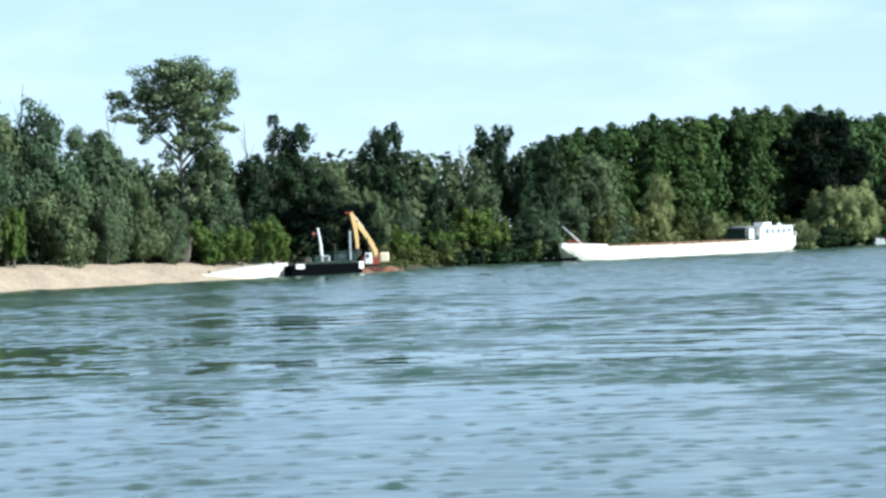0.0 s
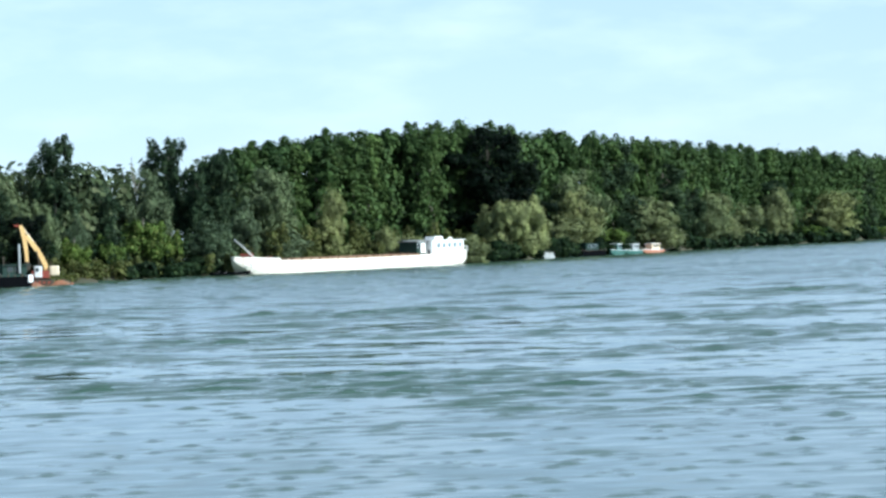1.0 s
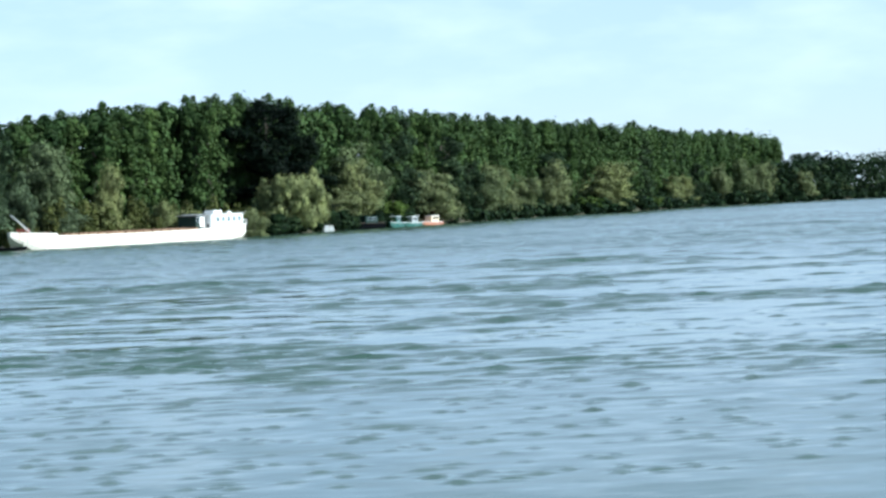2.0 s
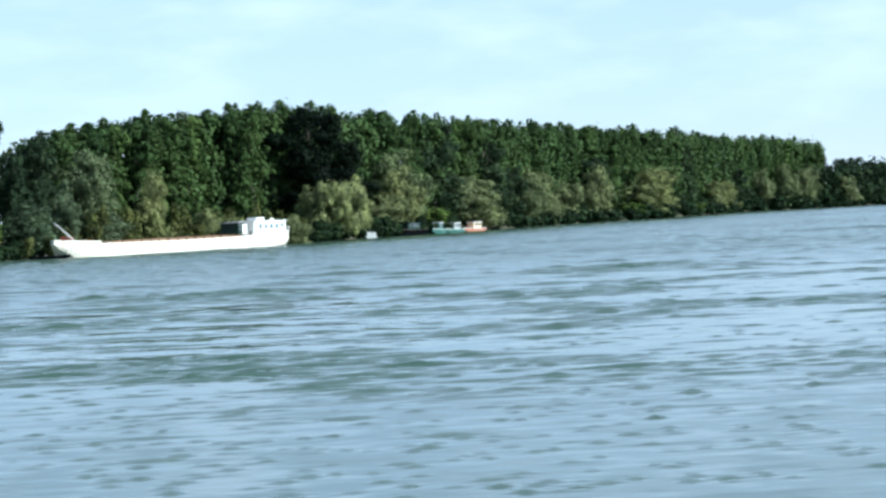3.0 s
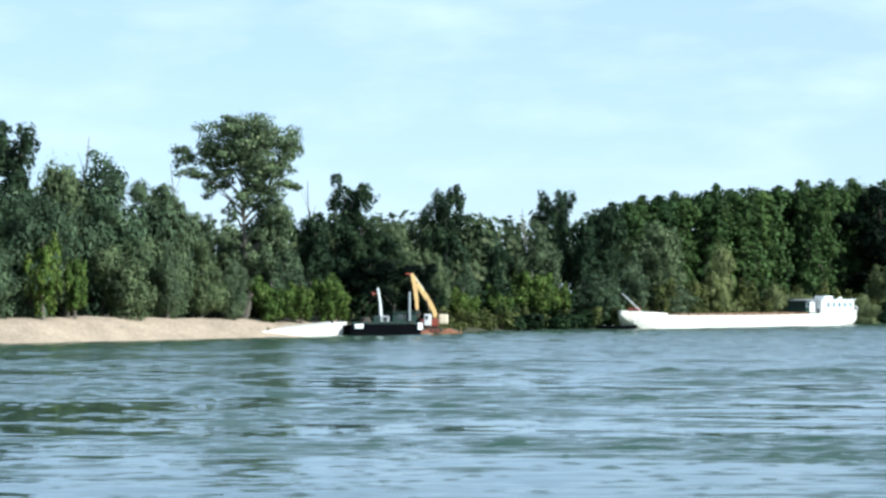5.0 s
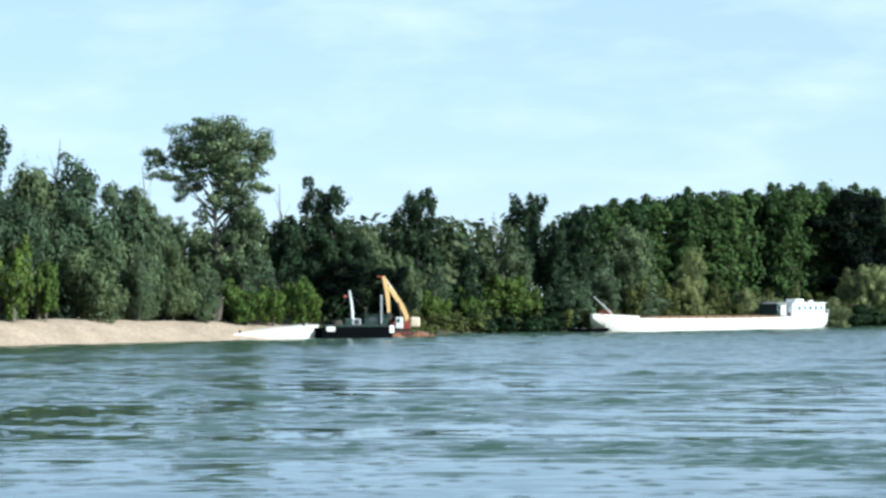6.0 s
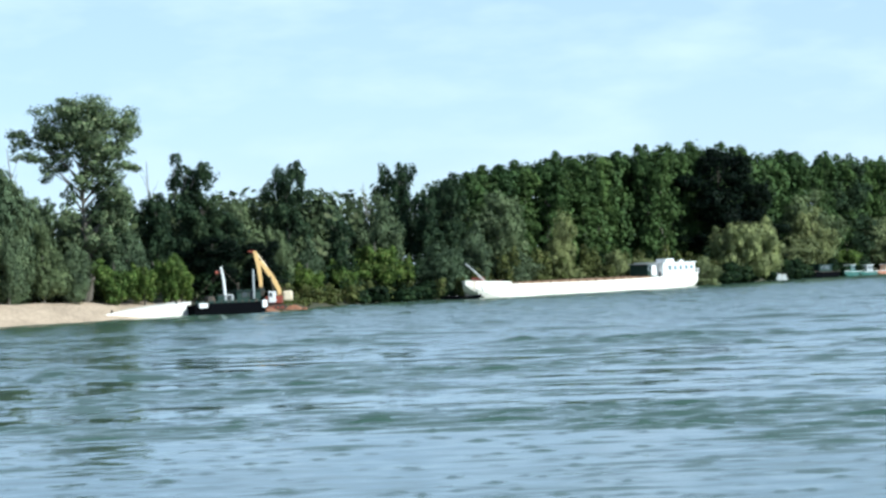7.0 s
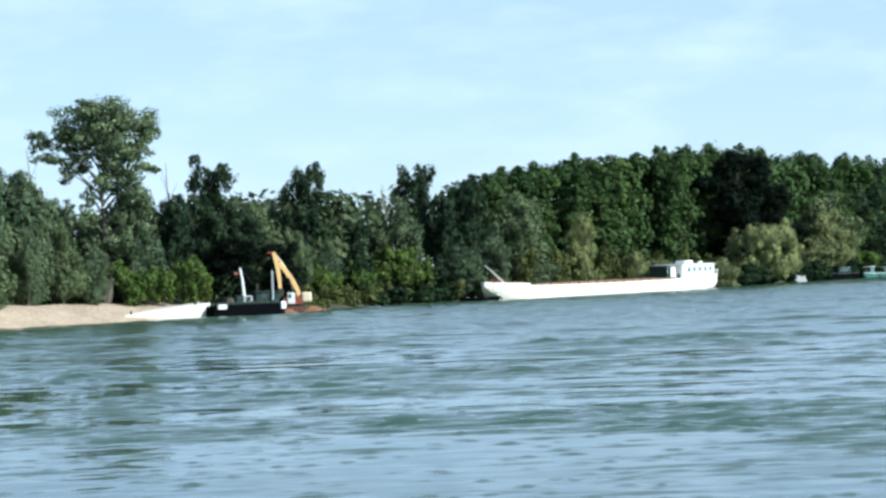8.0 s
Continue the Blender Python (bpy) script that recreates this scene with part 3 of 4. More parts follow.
def river_barge():
    barge = empty("river_barge", frame_at(23.9, 411.4, 67.6, 465.7), "long white river cargo barge moored along the wooded bank", "barge")
    st = [(-2.3, 0.3, 4.1, 2.2, 2.95), (-1.5, 0.9, 4.1, 1.5, 2.9), (-0.4, 1.7, 4.1, 0.8, 2.82), (1.0, 2.6, 4.1, -0.1, 2.74), (3, 3.6, 4.1, -1, 2.62), (5.6, 3.95, 4.1, -1, 2.52), (5.75, 3.96, 4.1, -1, 2.14), (12, 4.1, 4.1, -1, 2.04),
          (30, 4.1, 4.1, -1, 1.95), (50, 4.1, 4.1, -1, 2.0), (54, 4.1, 4.1, -1, 2.15), (60, 4.0, 4.1, -1, 2.35), (64.5, 3.7, 4.1, -0.6, 2.56), (67.2, 3.1, 4.1, 0.3, 2.64), (68.0, 2.4, 4.1, 1.0, 2.66)]
    hull = part("hull", loft(hull_sections(st, -1)), M_WHITE, barge, "white painted steel hull with a little rust")
    for zb, r in ((0.42, 0.07), (0.78, 0.05)):
        pts = [(x, cy - b - 0.02, zd - zb) for x, b, cy, zbm, zd in st[7:13]]
        part("rubbing_strake", tubed(pts, [r] * len(pts), 6), M_WHITE, hull)
    part("boot_stripe", tubed([(x, cy - b * 0.93 - 0.03, 0.06) for x, b, cy, zbm, zd in st[4:13]], [0.12] * 9, 6), M_SPOIL, hull, "weathered brown waterline stripe")
    part("foredeck", boxed(2.2, 5.5, 1.6, 6.6, 2.5, 2.68, bevel=0.03), M_RED, barge, "red-brown deck plating")
    # hold: coaming and the load of sand
    for y0, y1 in ((1.05, 1.2), (7.0, 7.15)):
        part("coaming", boxed(9, 50.5, y0, y1, 1.9, 2.3, bevel=0.02), M_CARGO, barge, "rust-brown hold coaming")
    for x0, x1 in ((8.85, 9), (50.5, 50.65)):
        part("coaming", boxed(x0, x1, 1.05, 7.15, 1.9, 2.3, bevel=0.02), M_CARGO, barge, "rust-brown hold coaming")
    for k in range(14):
        part("coaming_stay", boxed(10 + 2.8 * k, 10.12 + 2.8 * k, 0.75, 1.05, 1.9, 2.24), M_CARGO, barge)
    bm = bmesh.new()
    bmesh.ops.create_grid(bm, x_segments=60, y_segments=10, size=0.5)
    for v in bm.verts:
        u, s = v.co.x, v.co.y * 2
        v.co = Vector((29.8 + u * 41.2, 4.1 + v.co.y * 5.7, 2.15 + 0.3 * (1 - s * s) * (0.7 + 0.5 * noise.noise((u * 9, s, 2)))))
    part("cargo", bm, M_CARGO, barge, "brown sand in the open hold")
    # aft: deckhouse and wheelhouse
    house = part("deckhouse", boxed(55.2, 66.4, 1.1, 7.1, 2.2, 4.55, bevel=0.08), M_HOUSE, barge, "white deckhouse")
    part("roof", boxed(54.9, 66.7, 0.85, 7.35, 4.552, 4.68, bevel=0.03), M_HOUSE, house)
    window_row(house, (57.4, 59.3, 61.2, 63.1, 65.0), 1.1, 3.2, 4.1, 1.15, M_HOUSE, M_SKYGLASS)
    part("door", boxed(55.9, 56.35, 1.04, 1.12, 2.4, 4.2, bevel=0.02), M_STEEL, house)
    wheel = part("wheelhouse", boxed(51.6, 54.6, 2.2, 6.0, 2.05, 4.4, bevel=0.06), M_DKGREEN, barge, "dark wheelhouse with a pale front panel")
    part("panel", boxed(52.9, 54.5, 2.14, 2.2, 2.4, 4.2, bevel=0.02), M_HOUSE, wheel, "pale blue-white panel")
    part("roof", boxed(51.3, 54.8, 1.9, 6.3, 4.402, 4.5, bevel=0.03), M_STEEL, wheel)
    window_row(wheel, (52.2,), 2.2, 3.3, 4.1, 0.8)
    part("mast", tubed(((60.5, 4.1, 4.68), (60.5, 4.1, 5.3)), (0.07, 0.04)), M_STEEL, barge)
    part("roof_hatch", boxed(56.8, 59.6, 1.5, 3.6, 4.682, 5.28, bevel=0.06), M_HOUSE, barge, "white raised skylight on the roof")
    part("life_raft", tubed(((61.8, 1.7, 4.86), (63.0, 1.7, 4.86)), (0.18, 0.18), 12), M_HOUSE, barge)
    for k in range(7):
        part("rail_post", tubed(((63.8 + k, 0.75 + 0.13 * k * k * 0.35, 2.45), (63.8 + k, 0.75 + 0.13 * k * k * 0.35, 3.4)), (0.035, 0.035), 6), M_HOUSE, barge)
    part("hand_rail", tubed([(63.8 + k, 0.75 + 0.13 * k * k * 0.35, 3.4) for k in range(7)], [0.035] * 7, 6), M_HOUSE, barge)
    # bow: anchor davit, windlass, bollards
    part("anchor", tubed(((-0.6, 1.9, 1.9), (-0.3, 1.7, 1.2)), (0.08, 0.12), 7), M_GREY, barge)
    part("davit", tubed(((2.6, 3.2, 2.5), (-0.4, 3.0, 4.2), (-3.2, 3.0, 5.7)), (0.2, 0.17, 0.12)), M_STEEL, barge, "grey leaning davit")
    part("davit_stay", tubed(((4.6, 4.8, 2.45), (-0.4, 3.1, 4.2)), (0.07, 0.07), 6), M_STEEL, barge)
    part("windlass", tubed(((1.6, 3.0, 3.05), (1.6, 5.2, 3.05)), (0.35, 0.35), 10), M_RED, barge)
    for x, y in ((4.6, 1.0), (4.6, 7.0), (53, 0.5), (67, 1.4)):
        part("bollard", tubed(((x, y, 2.0), (x, y, 2.95)), (0.16, 0.18), 10), M_BLACK, barge)
    return barge


def work_boat():
    """A white open hull run up on the sand, low at its ramp end and high at its stern."""
    boat = empty("work_boat", frame_at(-35.2, 329.2, -21.0, 342.6), "white open-topped landing hull with a sloping bow on the sand", "boat")
    st = [(0.0, 2.0, 2.2, 0.0, 0.3), (2.5, 2.1, 2.2, -0.4, 0.55), (6, 2.2, 2.2, -0.5, 0.86), (10.5, 2.2, 2.2, -0.5, 1.22), (15.5, 2.2, 2.2, -0.5, 1.6), (19.3, 2.15, 2.2, -0.5, 1.92)]
    hull = part("hull", loft(hull_sections(st, -0.5)), M_WHITE, boat, "white painted hull, brightly sunlit")
    pts = [(x, cy - b - 0.02, zd - 0.12) for x, b, cy, z, zd in st]
    part("gunwale", tubed(pts, [0.07] * len(pts), 6), M_HOUSE, hull)
    for x in (6.0, 17.0):
        part("bollard", tubed(((x, 0.4, 0.45 + x * 0.06), (x, 0.4, 0.85 + x * 0.07)), (0.1, 0.12), 8), M_BLACK, boat)
    return boat


def dredging_pontoon():
    p = empty("work_pontoon", frame_at(-20.5, 340.0, -11.3, 345.2, 0.03), "black steel work pontoon with a mast and deck gear", "pontoon")
    L = 10.8
    st = [(0, 2.9, 3, -0.9, 1.42), (0.35, 3, 3, -0.9, 1.45), (L - 0.9, 3, 3, -0.9, 1.45), (L, 2.9, 3, -0.2, 1.45)]
    hull = part("hull", loft(hull_sections(st, -0.9)), M_BLACK, p, "black hull")
    part("deck_edge", boxed(0.1, L - 0.1, 0.0, 0.14, 1.452, 1.58, bevel=0.02), M_BLACK, hull)
    part("crate", boxed(0.5, 1.8, -0.3, 0.14, 1.0, 1.62, bevel=0.06), M_HOUSE, p, "pale crate")
    winch = part("winch_house", boxed(5.3, 6.7, 1.6, 3.6, 1.46, 2.7, bevel=0.06), M_GREY, p, "weathered grey winch house")
    window_row(winch, (6.0,), 1.6, 2.0, 2.5, 0.6, M_TRACK)
    mast = part("mast", tubed(((5.5, 1.9, 2.7), (5.35, 1.9, 4.6), (5.0, 1.9, 6.5)), (0.24, 0.2, 0.16)), M_HOUSE, p, "white mast")
    part("lamp_box", boxed(4.15, 4.45, 1.75, 2.05, 5.55, 5.95, bevel=0.05), M_RED, mast)
    part("stay", tubed(((5.3, 1.9, 6.1), (0.8, 3, 1.5)), (0.025, 0.025), 5), M_TRACK, p)
    part("stay", tubed(((5.3, 1.9, 6.1), (8.8, 3, 3.2)), (0.025, 0.025), 5), M_TRACK, p)
    part("lamp_arm", tubed(((5.15, 1.9, 5.75), (4.45, 1.9, 5.75)), (0.05, 0.05), 6), M_RED, mast)
    part("bulwark", boxed(0.2, 9.9, 0.16, 0.3, 1.46, 1.9, bevel=0.02), M_DKGREEN, p, "dark green bulwark plating")
    for k in range(9):
        part("stanchion", boxed(0.9 + 1.05 * k, 1.0 + 1.05 * k, 0.08, 0.155, 1.582, 1.95), M_TRACK, p)
    part("drum", tubed(((3.1, 1.2, 2.0), (3.1, 2.6, 2.0)), (0.55, 0.55), 14), M_TRACK, p, "rusty cable drum")
    part("pump", boxed(3.9, 5.0, 1.0, 2.4, 1.46, 2.5, bevel=0.12), M_DKGREEN, p, "dark green deck pump")
    part("canopy", boxed(6.8, 11.2, 0.9, 4.6, 3.062, 3.2, bevel=0.03), M_DKGREEN, p, "dark green canopy roof")
    engine = part("engine_house", boxed(6.95, 10.7, 1.2, 4.4, 1.46, 3.05, bevel=0.12), M_DKGREEN, p, "dark green engine house")
    part("exhaust", tubed(((7.6, 2.0, 3.2), (7.6, 2.0, 4.3)), (0.09, 0.09)), M_TRACK, engine)
    window_row(engine, (8.1, 9.2), 1.2, 2.3, 2.9, 0.7, M_TRACK)
    part("spud", tubed(((9.35, 0.8, -0.5), (9.35, 0.8, 6.0)), (0.17, 0.15), 10), M_GREY, p, "dull grey spud leg")
    part("spud_guide", boxed(9.0, 9.7, 0.45, 1.15, 1.46, 2.0, bevel=0.04), M_BLACK, p)
    part("toolbox", boxed(10.2, 10.95, -0.1, 1.0, 0.75, 1.75, bevel=0.08), M_HOUSE, p, "pale grey toolbox")
    for x, y in ((0.4, 0.35), (10.3, 0.35)):
        part("bollard", tubed(((x, y, 1.45), (x, y, 2.05)), (0.13, 0.15), 10), M_BLACK, p)
    return p


def excavator():
    x, y = -10.5, 360.0
    ex = empty("excavator", pose(x, y, ground_z(x, y) + 0.1), "yellow tracked excavator with its boom and stick raised", "excavator")
    for side in (-1.15, 1.15):
        bm = bmesh.new()
        loop = [(-1.55, 0.1), (1.55, 0.1), (1.95, 0.3), (1.95, 0.62), (1.6, 0.86), (-1.6, 0.86), (-1.95, 0.62), (-1.95, 0.3)]
        v0 = [bm.verts.new((a, side - 0.3, b)) for a, b in loop]
        v1 = [bm.verts.new((a, side + 0.3, b)) for a, b in loop]
        bm.faces.new(v0)
        bm.faces.new(v1[::-1])
        for k in range(8):
            bm.faces.new((v0[k], v1[k], v1[(k + 1) % 8], v0[(k + 1) % 8]))
        bmesh.ops.recalc_face_normals(bm, faces=bm.faces)
        track = part("track", bm, M_TRACK, ex, "muddy crawler track")
        for k in range(5):
            part("roller", tubed(((-1.3 + 0.65 * k, side - 0.36, 0.46), (-1.3 + 0.65 * k, side + 0.36, 0.46)), (0.2, 0.2), 10), M_RED, track)
    part("undercarriage", boxed(-0.9, 0.9, -0.85, 0.85, 0.35, 1.0, bevel=0.06), M_TRACK, ex)
    house = part("house", boxed(-1.1, 1.4, -1.3, 1.3, 1.02, 2.1, bevel=0.1), M_RED, ex, "rusty brown machine house")
    part("counterweight", boxed(1.35, 2.75, -1.3, 1.3, 1.35, 2.75, bevel=0.22), M_CREAM, house, "pale cream counterweight and engine cover")
    part("exhaust", tubed(((1.6, 0.5, 2.7), (1.6, 0.5, 3.3)), (0.08, 0.08)), M_TRACK, house)
    cab = part("cab", boxed(-0.68, 0.38, -1.45, -0.45, 1.15, 2.75, bevel=0.1), M_HOUSE, ex, "white cab")
    part("pane", boxed(-0.5, -0.1, -1.475, -1.455, 2.0, 2.55), M_GLASS, cab, "dark window glass")
    part("pane", boxed(-0.705, -0.685, -1.25, -0.65, 1.6, 2.6), M_GLASS, cab, "dark window glass")

    def arm(name, pts, wide, mat, parent):
        """A flat arm through (x, z, depth) points."""
        bm = bmesh.new()
        up, low = [], []
        for k, (px, pz, dep) in enumerate(pts):
            a, b = pts[max(k - 1, 0)], pts[min(k + 1, len(pts) - 1)]
            t = Vector((b[0] - a[0], b[1] - a[1])).normalized()
            n2 = Vector((-t.y, t.x)) * dep / 2
            for lst, s in ((up, 1), (low, -1)):
                lst.append([bm.verts.new((px + n2.x * s, w, pz + n2.y * s)) for w in (-wide, wide)])
        for k in range(len(pts) - 1):
            bm.faces.new((up[k][0], up[k][1], up[k + 1][1], up[k + 1][0]))
            bm.faces.new((low[k][1], low[k][0], low[k + 1][0], low[k + 1][1]))
            for w in (0, 1):
                bm.faces.new((up[k][w], low[k][w], low[k + 1][w], up[k + 1][w]))
        for k in (0, -1):
            bm.faces.new((up[k][0], up[k][1], low[k][1], low[k][0]))
        bmesh.ops.recalc_face_normals(bm, faces=bm.faces)
        return part(name, bm, mat, parent)

    boom = arm("boom", ((1.0, 1.9, 0.5), (0.85, 2.9, 0.6), (0.3, 4.1, 0.65), (-0.5, 5.4, 0.68), (-1.75, 7.1, 0.5)), 0.25, M_YELLOW, ex)
    stick = arm("stick", ((-2.5, 8.6, 0.4), (-2.25, 7.9, 0.65), (-1.95, 6.4, 0.6), (-1.75, 4.5, 0.5), (-1.7, 3.3, 0.4)), 0.2, M_YELLOW, ex)
    part("boom_cylinder", tubed(((0.3, -0.4, 1.9), (-0.35, -0.4, 4.9)), (0.12, 0.09)), M_TRACK, boom)
    part("stick_cylinder", tubed(((-0.7, 0, 6.1), (-2.35, 0, 8.5)), (0.12, 0.09)), M_CREAM, boom)
    part("bucket_link", tubed(((-2.45, 0, 8.45), (-3.4, 0, 8.55)), (0.2, 0.14), 6), M_RED, stick, "rusty link arm")
    bm = bmesh.new()
    prof = ((-1.9, 3.4), (-1.45, 3.4), (-1.15, 2.8), (-1.45, 2.2), (-2.05, 2.15), (-2.4, 2.5), (-2.15, 2.7), (-1.85, 2.85))
    v0 = [bm.verts.new((a, -0.55, b)) for a, b in prof]
    v1 = [bm.verts.new((a, 0.55, b)) for a, b in prof]
    bm.faces.new(v0)
    bm.faces.new(v1[::-1])
    for k in range(8):
        bm.faces.new((v0[k], v1[k], v1[(k + 1) % 8], v0[(k + 1) % 8]))
    bmesh.ops.recalc_face_normals(bm, faces=bm.faces)
    part("bucket", bm, M_TRACK, stick, "worn steel bucket")
    return ex


def earth_mound(x, y, w, h, mat, label):
    bm = bmesh.new()
    bmesh.ops.create_icosphere(bm, subdivisions=4, radius=1)
    z = ground_z(x, y)
    for v in bm.verts:
        q = 1 + 0.3 * noise.noise(v.co * 1.6 + Vector((x, y, 0))) + 0.12 * noise.noise(v.co * 5)
        v.co = Vector((v.co.x * w * q, v.co.y * w * 0.7 * q, v.co.z * h * q))
    ob = part("earth_mound", bm, mat, None)
    ob.matrix_basis = pose(x, y, z - 0.1)
    return tagged(ob, label, "earth")


def small_boat(x0, y0, x1, y1, beam, deck, mat, label, cabin=None, name="boat"):
    m = frame_at(x0, y0, x1, y1)
    L = math.hypot(x1 - x0, y1 - y0)
    boat = empty(name, m, label, "boat", "small boats at the bank")
    b = beam / 2
    st = [(0, 0.08, b, deck * 0.6, deck * 1.3), (L * 0.12, b * 0.55, b, -0.1, deck * 1.18), (L * 0.35, b, b, -0.3, deck), (L * 0.9, b * 0.95, b, -0.3, deck), (L, b * 0.85, b, 0.0, deck * 1.05)]
    hull = part("hull", loft(hull_sections(st, -0.3)), mat, boat)
    pts = [(x, cy - q - 0.02, zd - 0.06) for x, q, cy, z, zd in st]
    part("gunwale", tubed(pts, [0.06] * len(pts), 6), M_HOUSE if cabin and mat is not M_BLACK else M_TRACK, hull)
    if cabin:
        c = part("cabin", boxed(L * 0.36, L * 0.8, b * 0.45, b * 1.6, deck * 0.95, deck + 1.35, bevel=0.06), cabin, boat)
        part("roof", boxed(L * 0.33, L * 0.84, b * 0.35, b * 1.7, deck + 1.352, deck + 1.45, bevel=0.03), M_DKGREEN if mat is M_BLACK else M_HOUSE, c)
        window_row(c, (L * 0.47, L * 0.58, L * 0.69), b * 0.45, deck + 0.6, deck + 1.1, L * 0.07)
    else:
        for f in (0.35, 0.6, 0.8):
            part("thwart", boxed(L * f, L * f + 0.25, b * 0.25, b * 1.75, deck, deck + 0.05), M_DEAD, boat)
    return boat


river_barge()
work_boat()
dredging_pontoon()
excavator()
earth_mound(-6.2, 361.0, 0.75, 1.75, M_EARTH, "small heap of reddish dug earth on the bank")
earth_mound(-8.0, 363.0, 2.4, 1.2, M_EARTH, "low heap of reddish earth behind the digger")
earth_mound(-11.2, 356.8, 1.6, 0.9, M_EARTH, "reddish earth spilling beside the pontoon")
earth_mound(-5.6, 358.6, 4.2, 0.9, M_SPOIL, "grey-brown silt spilling down to the water")
small_boat(22.0, 407.0, 15.6, 408.4, 2.2, 0.55, M_BLACK, "low dark open boat beside the barge's bow")
# duller paints on these boats: the shade under the trees is in the colour
small_boat(88.0, 508.5, 90.6, 512.5, 1.8, 1.3, M_GREY, "small pale grey boat under the willow bush")
small_boat(97.9, 525.0, 106.6, 538.0, 3.4, 1.3, M_BLACK, "dark hulled boat moored under the trees", M_DKGREEN)
small_boat(109.2, 541.2, 112.8, 548.2, 2.6, 1.0, M_GREEN, "teal green fishing boat with a small cabin", M_GREEN)
small_boat(114.2, 550.2, 119.0, 558.2, 2.6, 0.8, M_GREEN, "green boat with a pale cabin moored at the bank", M_GREY)
small_boat(121.0, 562.6, 127.7, 574.6, 2.8, 0.7, M_ORANGE, "orange boat with a cream cabin, tree shade put into its dull colour", M_CREAM)

tall_cottonwood(-36.0, 350.0)
# near-black alders: their leaf colour paints the shade behind the pontoon
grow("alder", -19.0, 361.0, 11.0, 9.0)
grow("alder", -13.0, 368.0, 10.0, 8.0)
grow("willow", -45.9, 333.0, 20.6, 9.5)
grow("willow", -41.8, 338.0, 17.0, 6.5)
grow("willow", -30.5, 351.0, 12.5, 7.0)
grow("willow", -56.0, 322.0, 23.2, 8.5)
grow("willow", -36.9, 340.5, 10.6, 6.5)
grow("dark", -62.4, 319.1, 26.6, 9.2)
grow("willow", -58.1, 308.9, 19.3, 9.2)
grow("willow", -52.0, 324.0, 24.8, 12.9)
grow("willow", -44.4, 332.9, 20.7, 7.9)
grow("willow", -48.1, 321.4, 13.4, 8.0)
grow("bush", -56.1, 305.8, 14.4, 4.9)
grow("bush", -52.9, 310.1, 11.7, 3.2)
grow("willow", -40.0, 334.4, 13.3, 5.7)
grow("willow", -43.7, 326.8, 12.7, 4.4)
grow("willow", -36.1, 337.4, 9.9, 4.4)
grow("bush", -31.4, 341.9, 8.4, 6.0)
grow("bush", -27.7, 345.7, 7.7, 3.5)
grow("bush", -24.3, 349.2, 9.3, 4.7)
grow("bush", -23.0, 351.5, 6.9, 3.6)
grow("dark", -32.1, 357.5, 17.0, 6.5)
grow("dark", -22.5, 364.9, 22.2, 7.4)
grow("dark", -26.6, 358.7, 16.6, 4.9)
grow("dark", -17.2, 366.0, 14.4, 4.9)
grow("willow", -15.6, 380.9, 16.9, 8.1)
grow("dark", -20.4, 363.6, 16.0, 4.9)
grow("dark", -8.7, 388.5, 21.5, 7.0)
grow("willow", -5.5, 385.2, 10.5, 4.3)
grow("willow", -10.3, 376.2, 12.1, 4.7)
grow("bush", -5.9, 380.3, 7.4, 5.1)
grow("willow", -2.5, 413.0, 17.3, 7.0)
grow("willow", 6.0, 420.6, 18.0, 9.0)
grow("dark", 9.6, 431.2, 22.5, 8.2)
grow("bush", -0.8, 393.2, 7.9, 5.3)
grow("bush", 4.7, 408.6, 10.8, 7.4)
grow("bush", 9.4, 415.3, 8.1, 4.7)
grow("dark", 14.1, 427.9, 17.7, 4.8)
grow("willow", 15.7, 420.1, 10.0, 8.5)
grow("dark", -1.2, 398.0, 13.3, 4.5)
grow("willow", 22.2, 427.3, 12.9, 5.8)
grow("willow", 27.3, 440.3, 18.1, 9.9)
grow("willow", 29.5, 436.1, 7.7, 9.8)
grow("sallow", 39.0, 452.6, 13.3, 5.6)
grow("sallow", 50.1, 461.3, 7.3, 4.7)
grow("sallow", 55.7, 466.7, 5.7, 6.3)
grow("dark", 18.7, 436.5, 20.7, 5.9)
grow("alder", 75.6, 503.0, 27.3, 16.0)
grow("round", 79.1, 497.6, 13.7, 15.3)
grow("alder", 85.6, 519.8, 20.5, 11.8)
grow("sallow", 68.2, 475.4, 5.0, 4.9)
grow("sallow", 101.9, 545.7, 19.3, 11.5)
grow("dark", 116.5, 576.8, 23.7, 13.2)
grow("sallow", 124.1, 581.0, 13.0, 12.7)
grow("dark", 134.3, 605.7, 20.3, 12.6)
grow("sallow", 95.8, 532.2, 9.0, 9.7)
grow("bush", 112.4, 559.5, 6.8, 7.7)
grow("dark", 143.3, 616.0, 14.7, 7.8)
grow("sallow", 155.0, 635.6, 14.7, 10.3)
grow("sallow", 166.7, 655.3, 11.7, 10.6)
grow("sallow", 183.1, 682.9, 11.9, 10.3)
grow("dark", 183.1, 689.8, 17.3, 12.8)
grow("sallow", 208.5, 720.8, 13.9, 18.6)
grow("bush", 197.2, 700.2, 5.7, 9.8)
grow("dark", 232.9, 762.3, 21.6, 9.0)
grow("bush", 236.9, 765.5, 4.9, 9.0)
grow("sallow", 256.3, 803.5, 11.5, 8.5)
grow("dark", 279.0, 846.6, 14.1, 10.0)
grow("sallow", 295.1, 866.2, 15.3, 8.2)
grow("sallow", 309.1, 881.5, 16.9, 8.4)
grow("sallow", 322.0, 896.1, 15.7, 10.7)
grow("sallow", 346.4, 924.3, 12.2, 12.2)
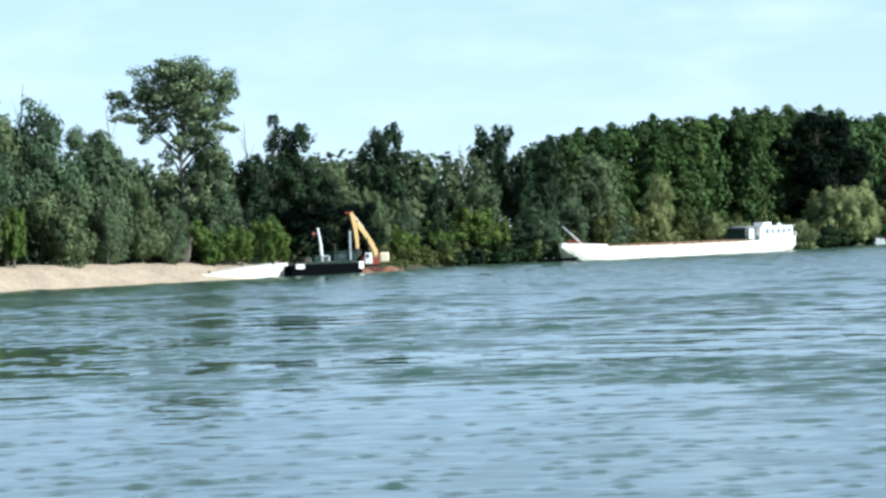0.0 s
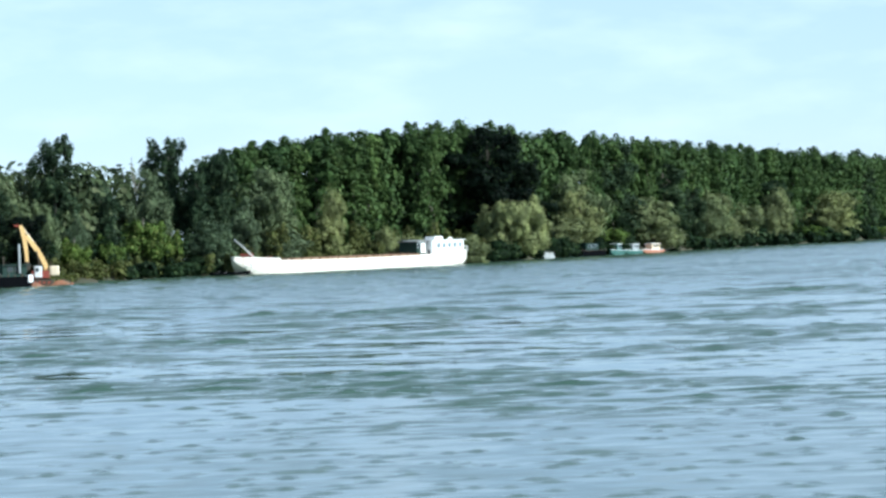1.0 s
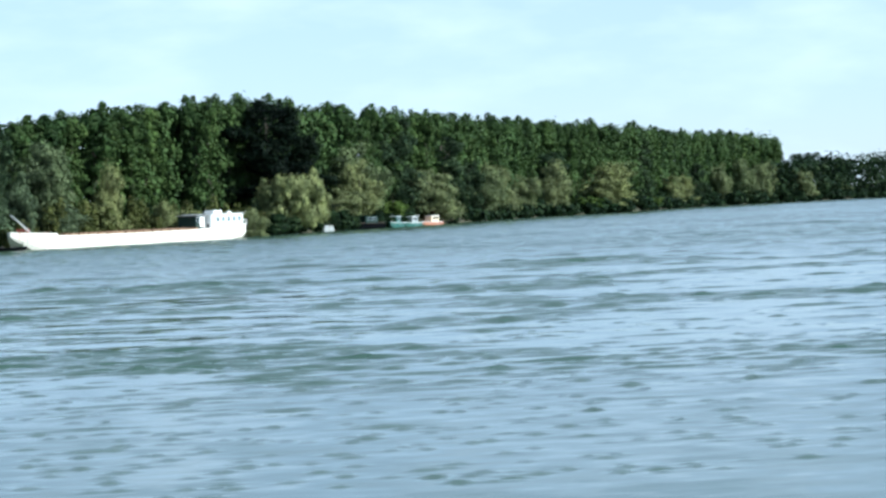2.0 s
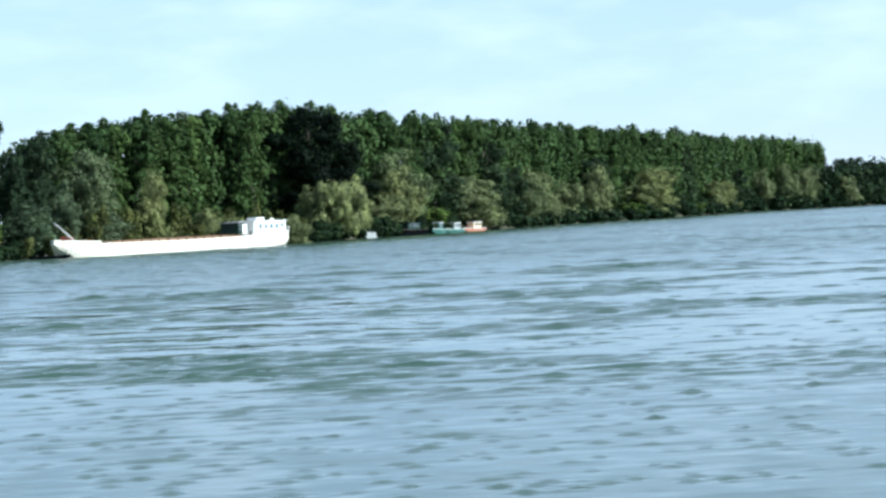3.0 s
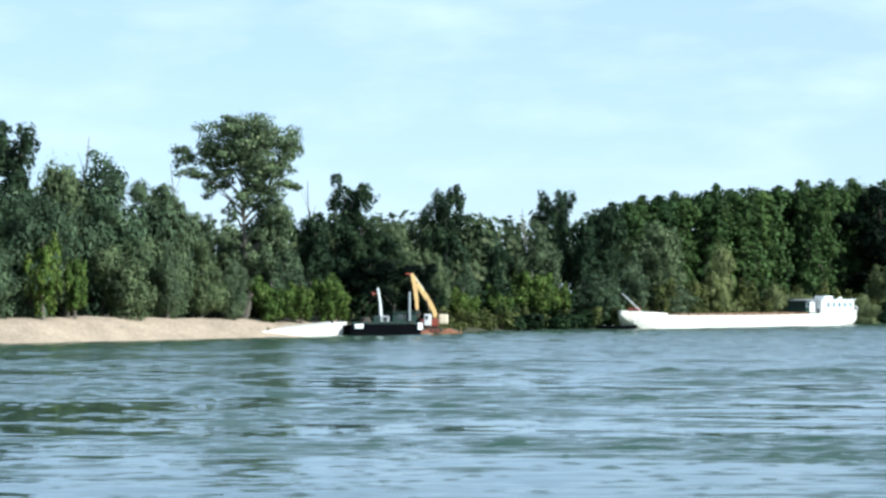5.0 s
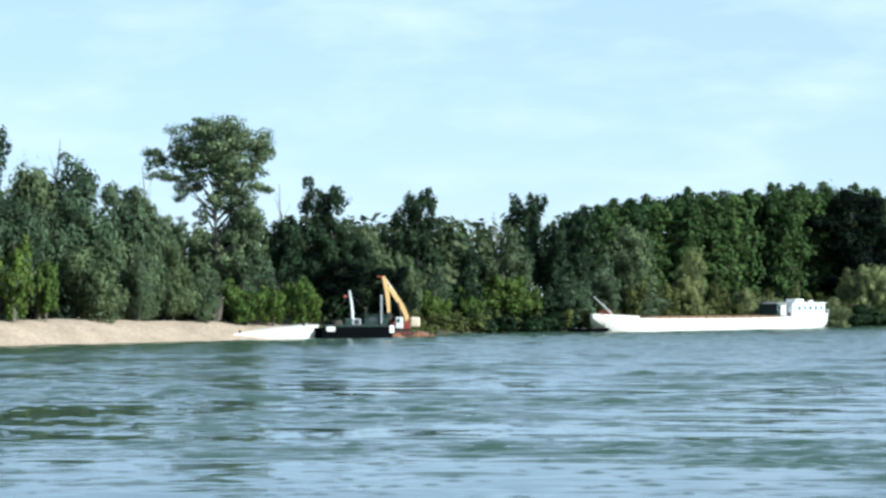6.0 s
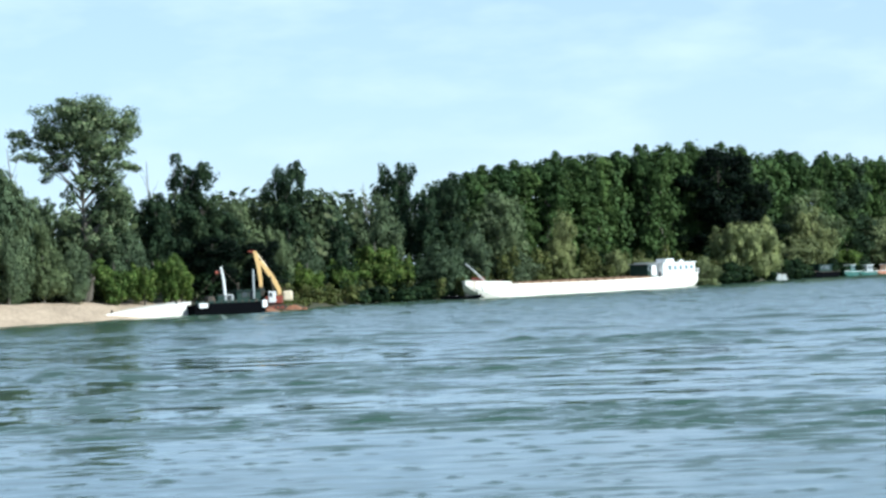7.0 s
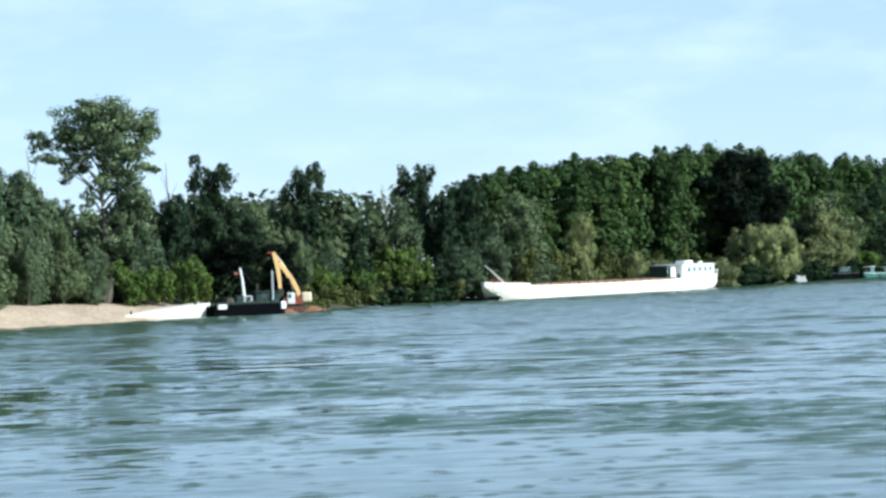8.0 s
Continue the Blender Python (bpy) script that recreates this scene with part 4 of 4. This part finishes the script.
grow("dark", 361.6, 958.0, 18.7, 15.0)
grow("dark", 384.5, 984.3, 17.2, 14.3)
grow("sallow", 378.0, 962.5, 7.3, 9.3)
for az, off, top, width in ((-12.4, 22, 25, 11), (-14.2, 20, 22, 10), (-16, 24, 23, 12), (-18, 20, 21, 11), (-20.5, 20, 22, 12), (-23, 22, 22, 12), (-13.2, 12, 13, 7), (-15.2, 12, 12, 8), (-11.6, 12, 14, 7)):
    grow("willow", *spot(az, off), top, width)
# rounded willows all along the far reach
wrng = random.Random(8)
az = 10.6
while az < 20:
    grow("sallow", *spot(az, wrng.uniform(4, 11)), wrng.uniform(9.5, 15.5), wrng.uniform(8, 11.5))
    az += math.degrees(wrng.uniform(10, 17) / shore(az)) * (1 + 0.06 * (az - 10))
for x, y, top in ((-54.5, 326, 26.2), (-43.5, 336, 23.2), (-27.6, 362, 22.0), (-24.6, 366, 23.4), (4.2, 425, 20.0)):
    snag(x, y, top)

# the poplar plantation: two planted rows along the bank
prng = random.Random(5)
for row, inland in ((0, 28), (1, 36)):
    az = 2.3 + 0.3 * row
    while az < 20.1:
        d = shore(az) + inland
        top = float(np.interp(az, (2.2, 3.6, 5, 6.3, 7.4, 8, 19.2, 20.1), (20.0, 23.0, 24.9, 26.0, 27.0, 27.2, 26.4, 23.4))) * prng.uniform(0.978, 1.006) + 0.4 + row * 0.4
        grow("poplar", *spot(az, inland + prng.uniform(-6, 6) + (12 if 8.1 < az < 10.2 else 0)), top, prng.uniform(6.0, 8.4))
        az += math.degrees(prng.uniform(2.6, 4.4) * (1.0 + 0.35 * row) / d) * (1.0 if az < 9 else 1.15)

woodland("plantation", "closed canopy of green poplars behind the planted rows", M_POPLAR, np.arange(2.7, 20.0, 0.3), (33, 41, 52), ((2, 3.6, 5, 6.3, 8, 20), (18.6, 22.2, 24.2, 25.6, 27.0, 26.6)), 3.2, 64000, 11, 1.15, 0.03)
# understorey, scrub and undergrowth leaves have the shade painted into their colour
woodland("understorey", "leafy understorey among the poplar stems, shade put into its dark colour", M_SHADE_DARK, np.arange(2.4, 20.0, 0.3), (38,), ((2, 20), (11, 12)), 2.6, 12000, 17, 1.3)
woodland("woods", "distant grey-green woods behind the river bank", M_FAR, np.arange(-24, 3.5, 0.55), (36, 46), ((-24, -10, -6, -3, 3), (20, 19, 15, 18.4, 19.2)), 3.6, 36000, 12)
woodland("far_woods", "distant green woods at the river's bend", M_SHADE_DARK, np.arange(19.7, 32, 0.22), (14, 30), ((19, 20.4, 22, 32), (14, 17, 19, 22)), 4.0, 40000, 13, 1.9)
woodland("waterside_scrub", "tangled green scrub hanging over the water's edge", M_SHADE_DARK, np.concatenate((np.arange(0.5, 2.2, 0.2), np.arange(8.6, 11.7, 0.2))), (-0.9, 1.6), ((-2, 8, 24), (1.8, 3.0, 3.8)), 1.4, 36000, 15, 0.8, 0.9)
woodland("far_scrub", "dark scrub overhanging the far water's edge", M_SHADE_DARK, np.arange(12.8, 26, 0.16), (-1.0, 2.0), ((12, 26), (3.0, 4.0)), 1.5, 26000, 18, 1.7, 0.9)
woodland("reeds", "brown dry reeds and grass on the bank", M_REED, np.arange(-1.6, 8.4, 0.12), (4, 8), ((-2, 2.6, 3.6, 7.4, 8.4), (2.6, 2.6, 5.6, 5.6, 3)), 0.9, 26000, 16, 0.6, 1.1)
woodland("undergrowth", "low dark undergrowth along the bank", M_SHADE_DARK, np.arange(-3.2, 22, 0.22), (13,), ((-4, 3, 8, 22), (5, 6, 6, 6.5)), 2.0, 34000, 14, 0.7, 0.8)


def motions():
    """The river's surface drifts past and towards the stand."""
    walk(river, [(0.0, pose(0, 0, 0)), (4.0, pose(1.2, -3.6, 0)), (8.0, pose(2.4, -7.2, 0))])


motions()
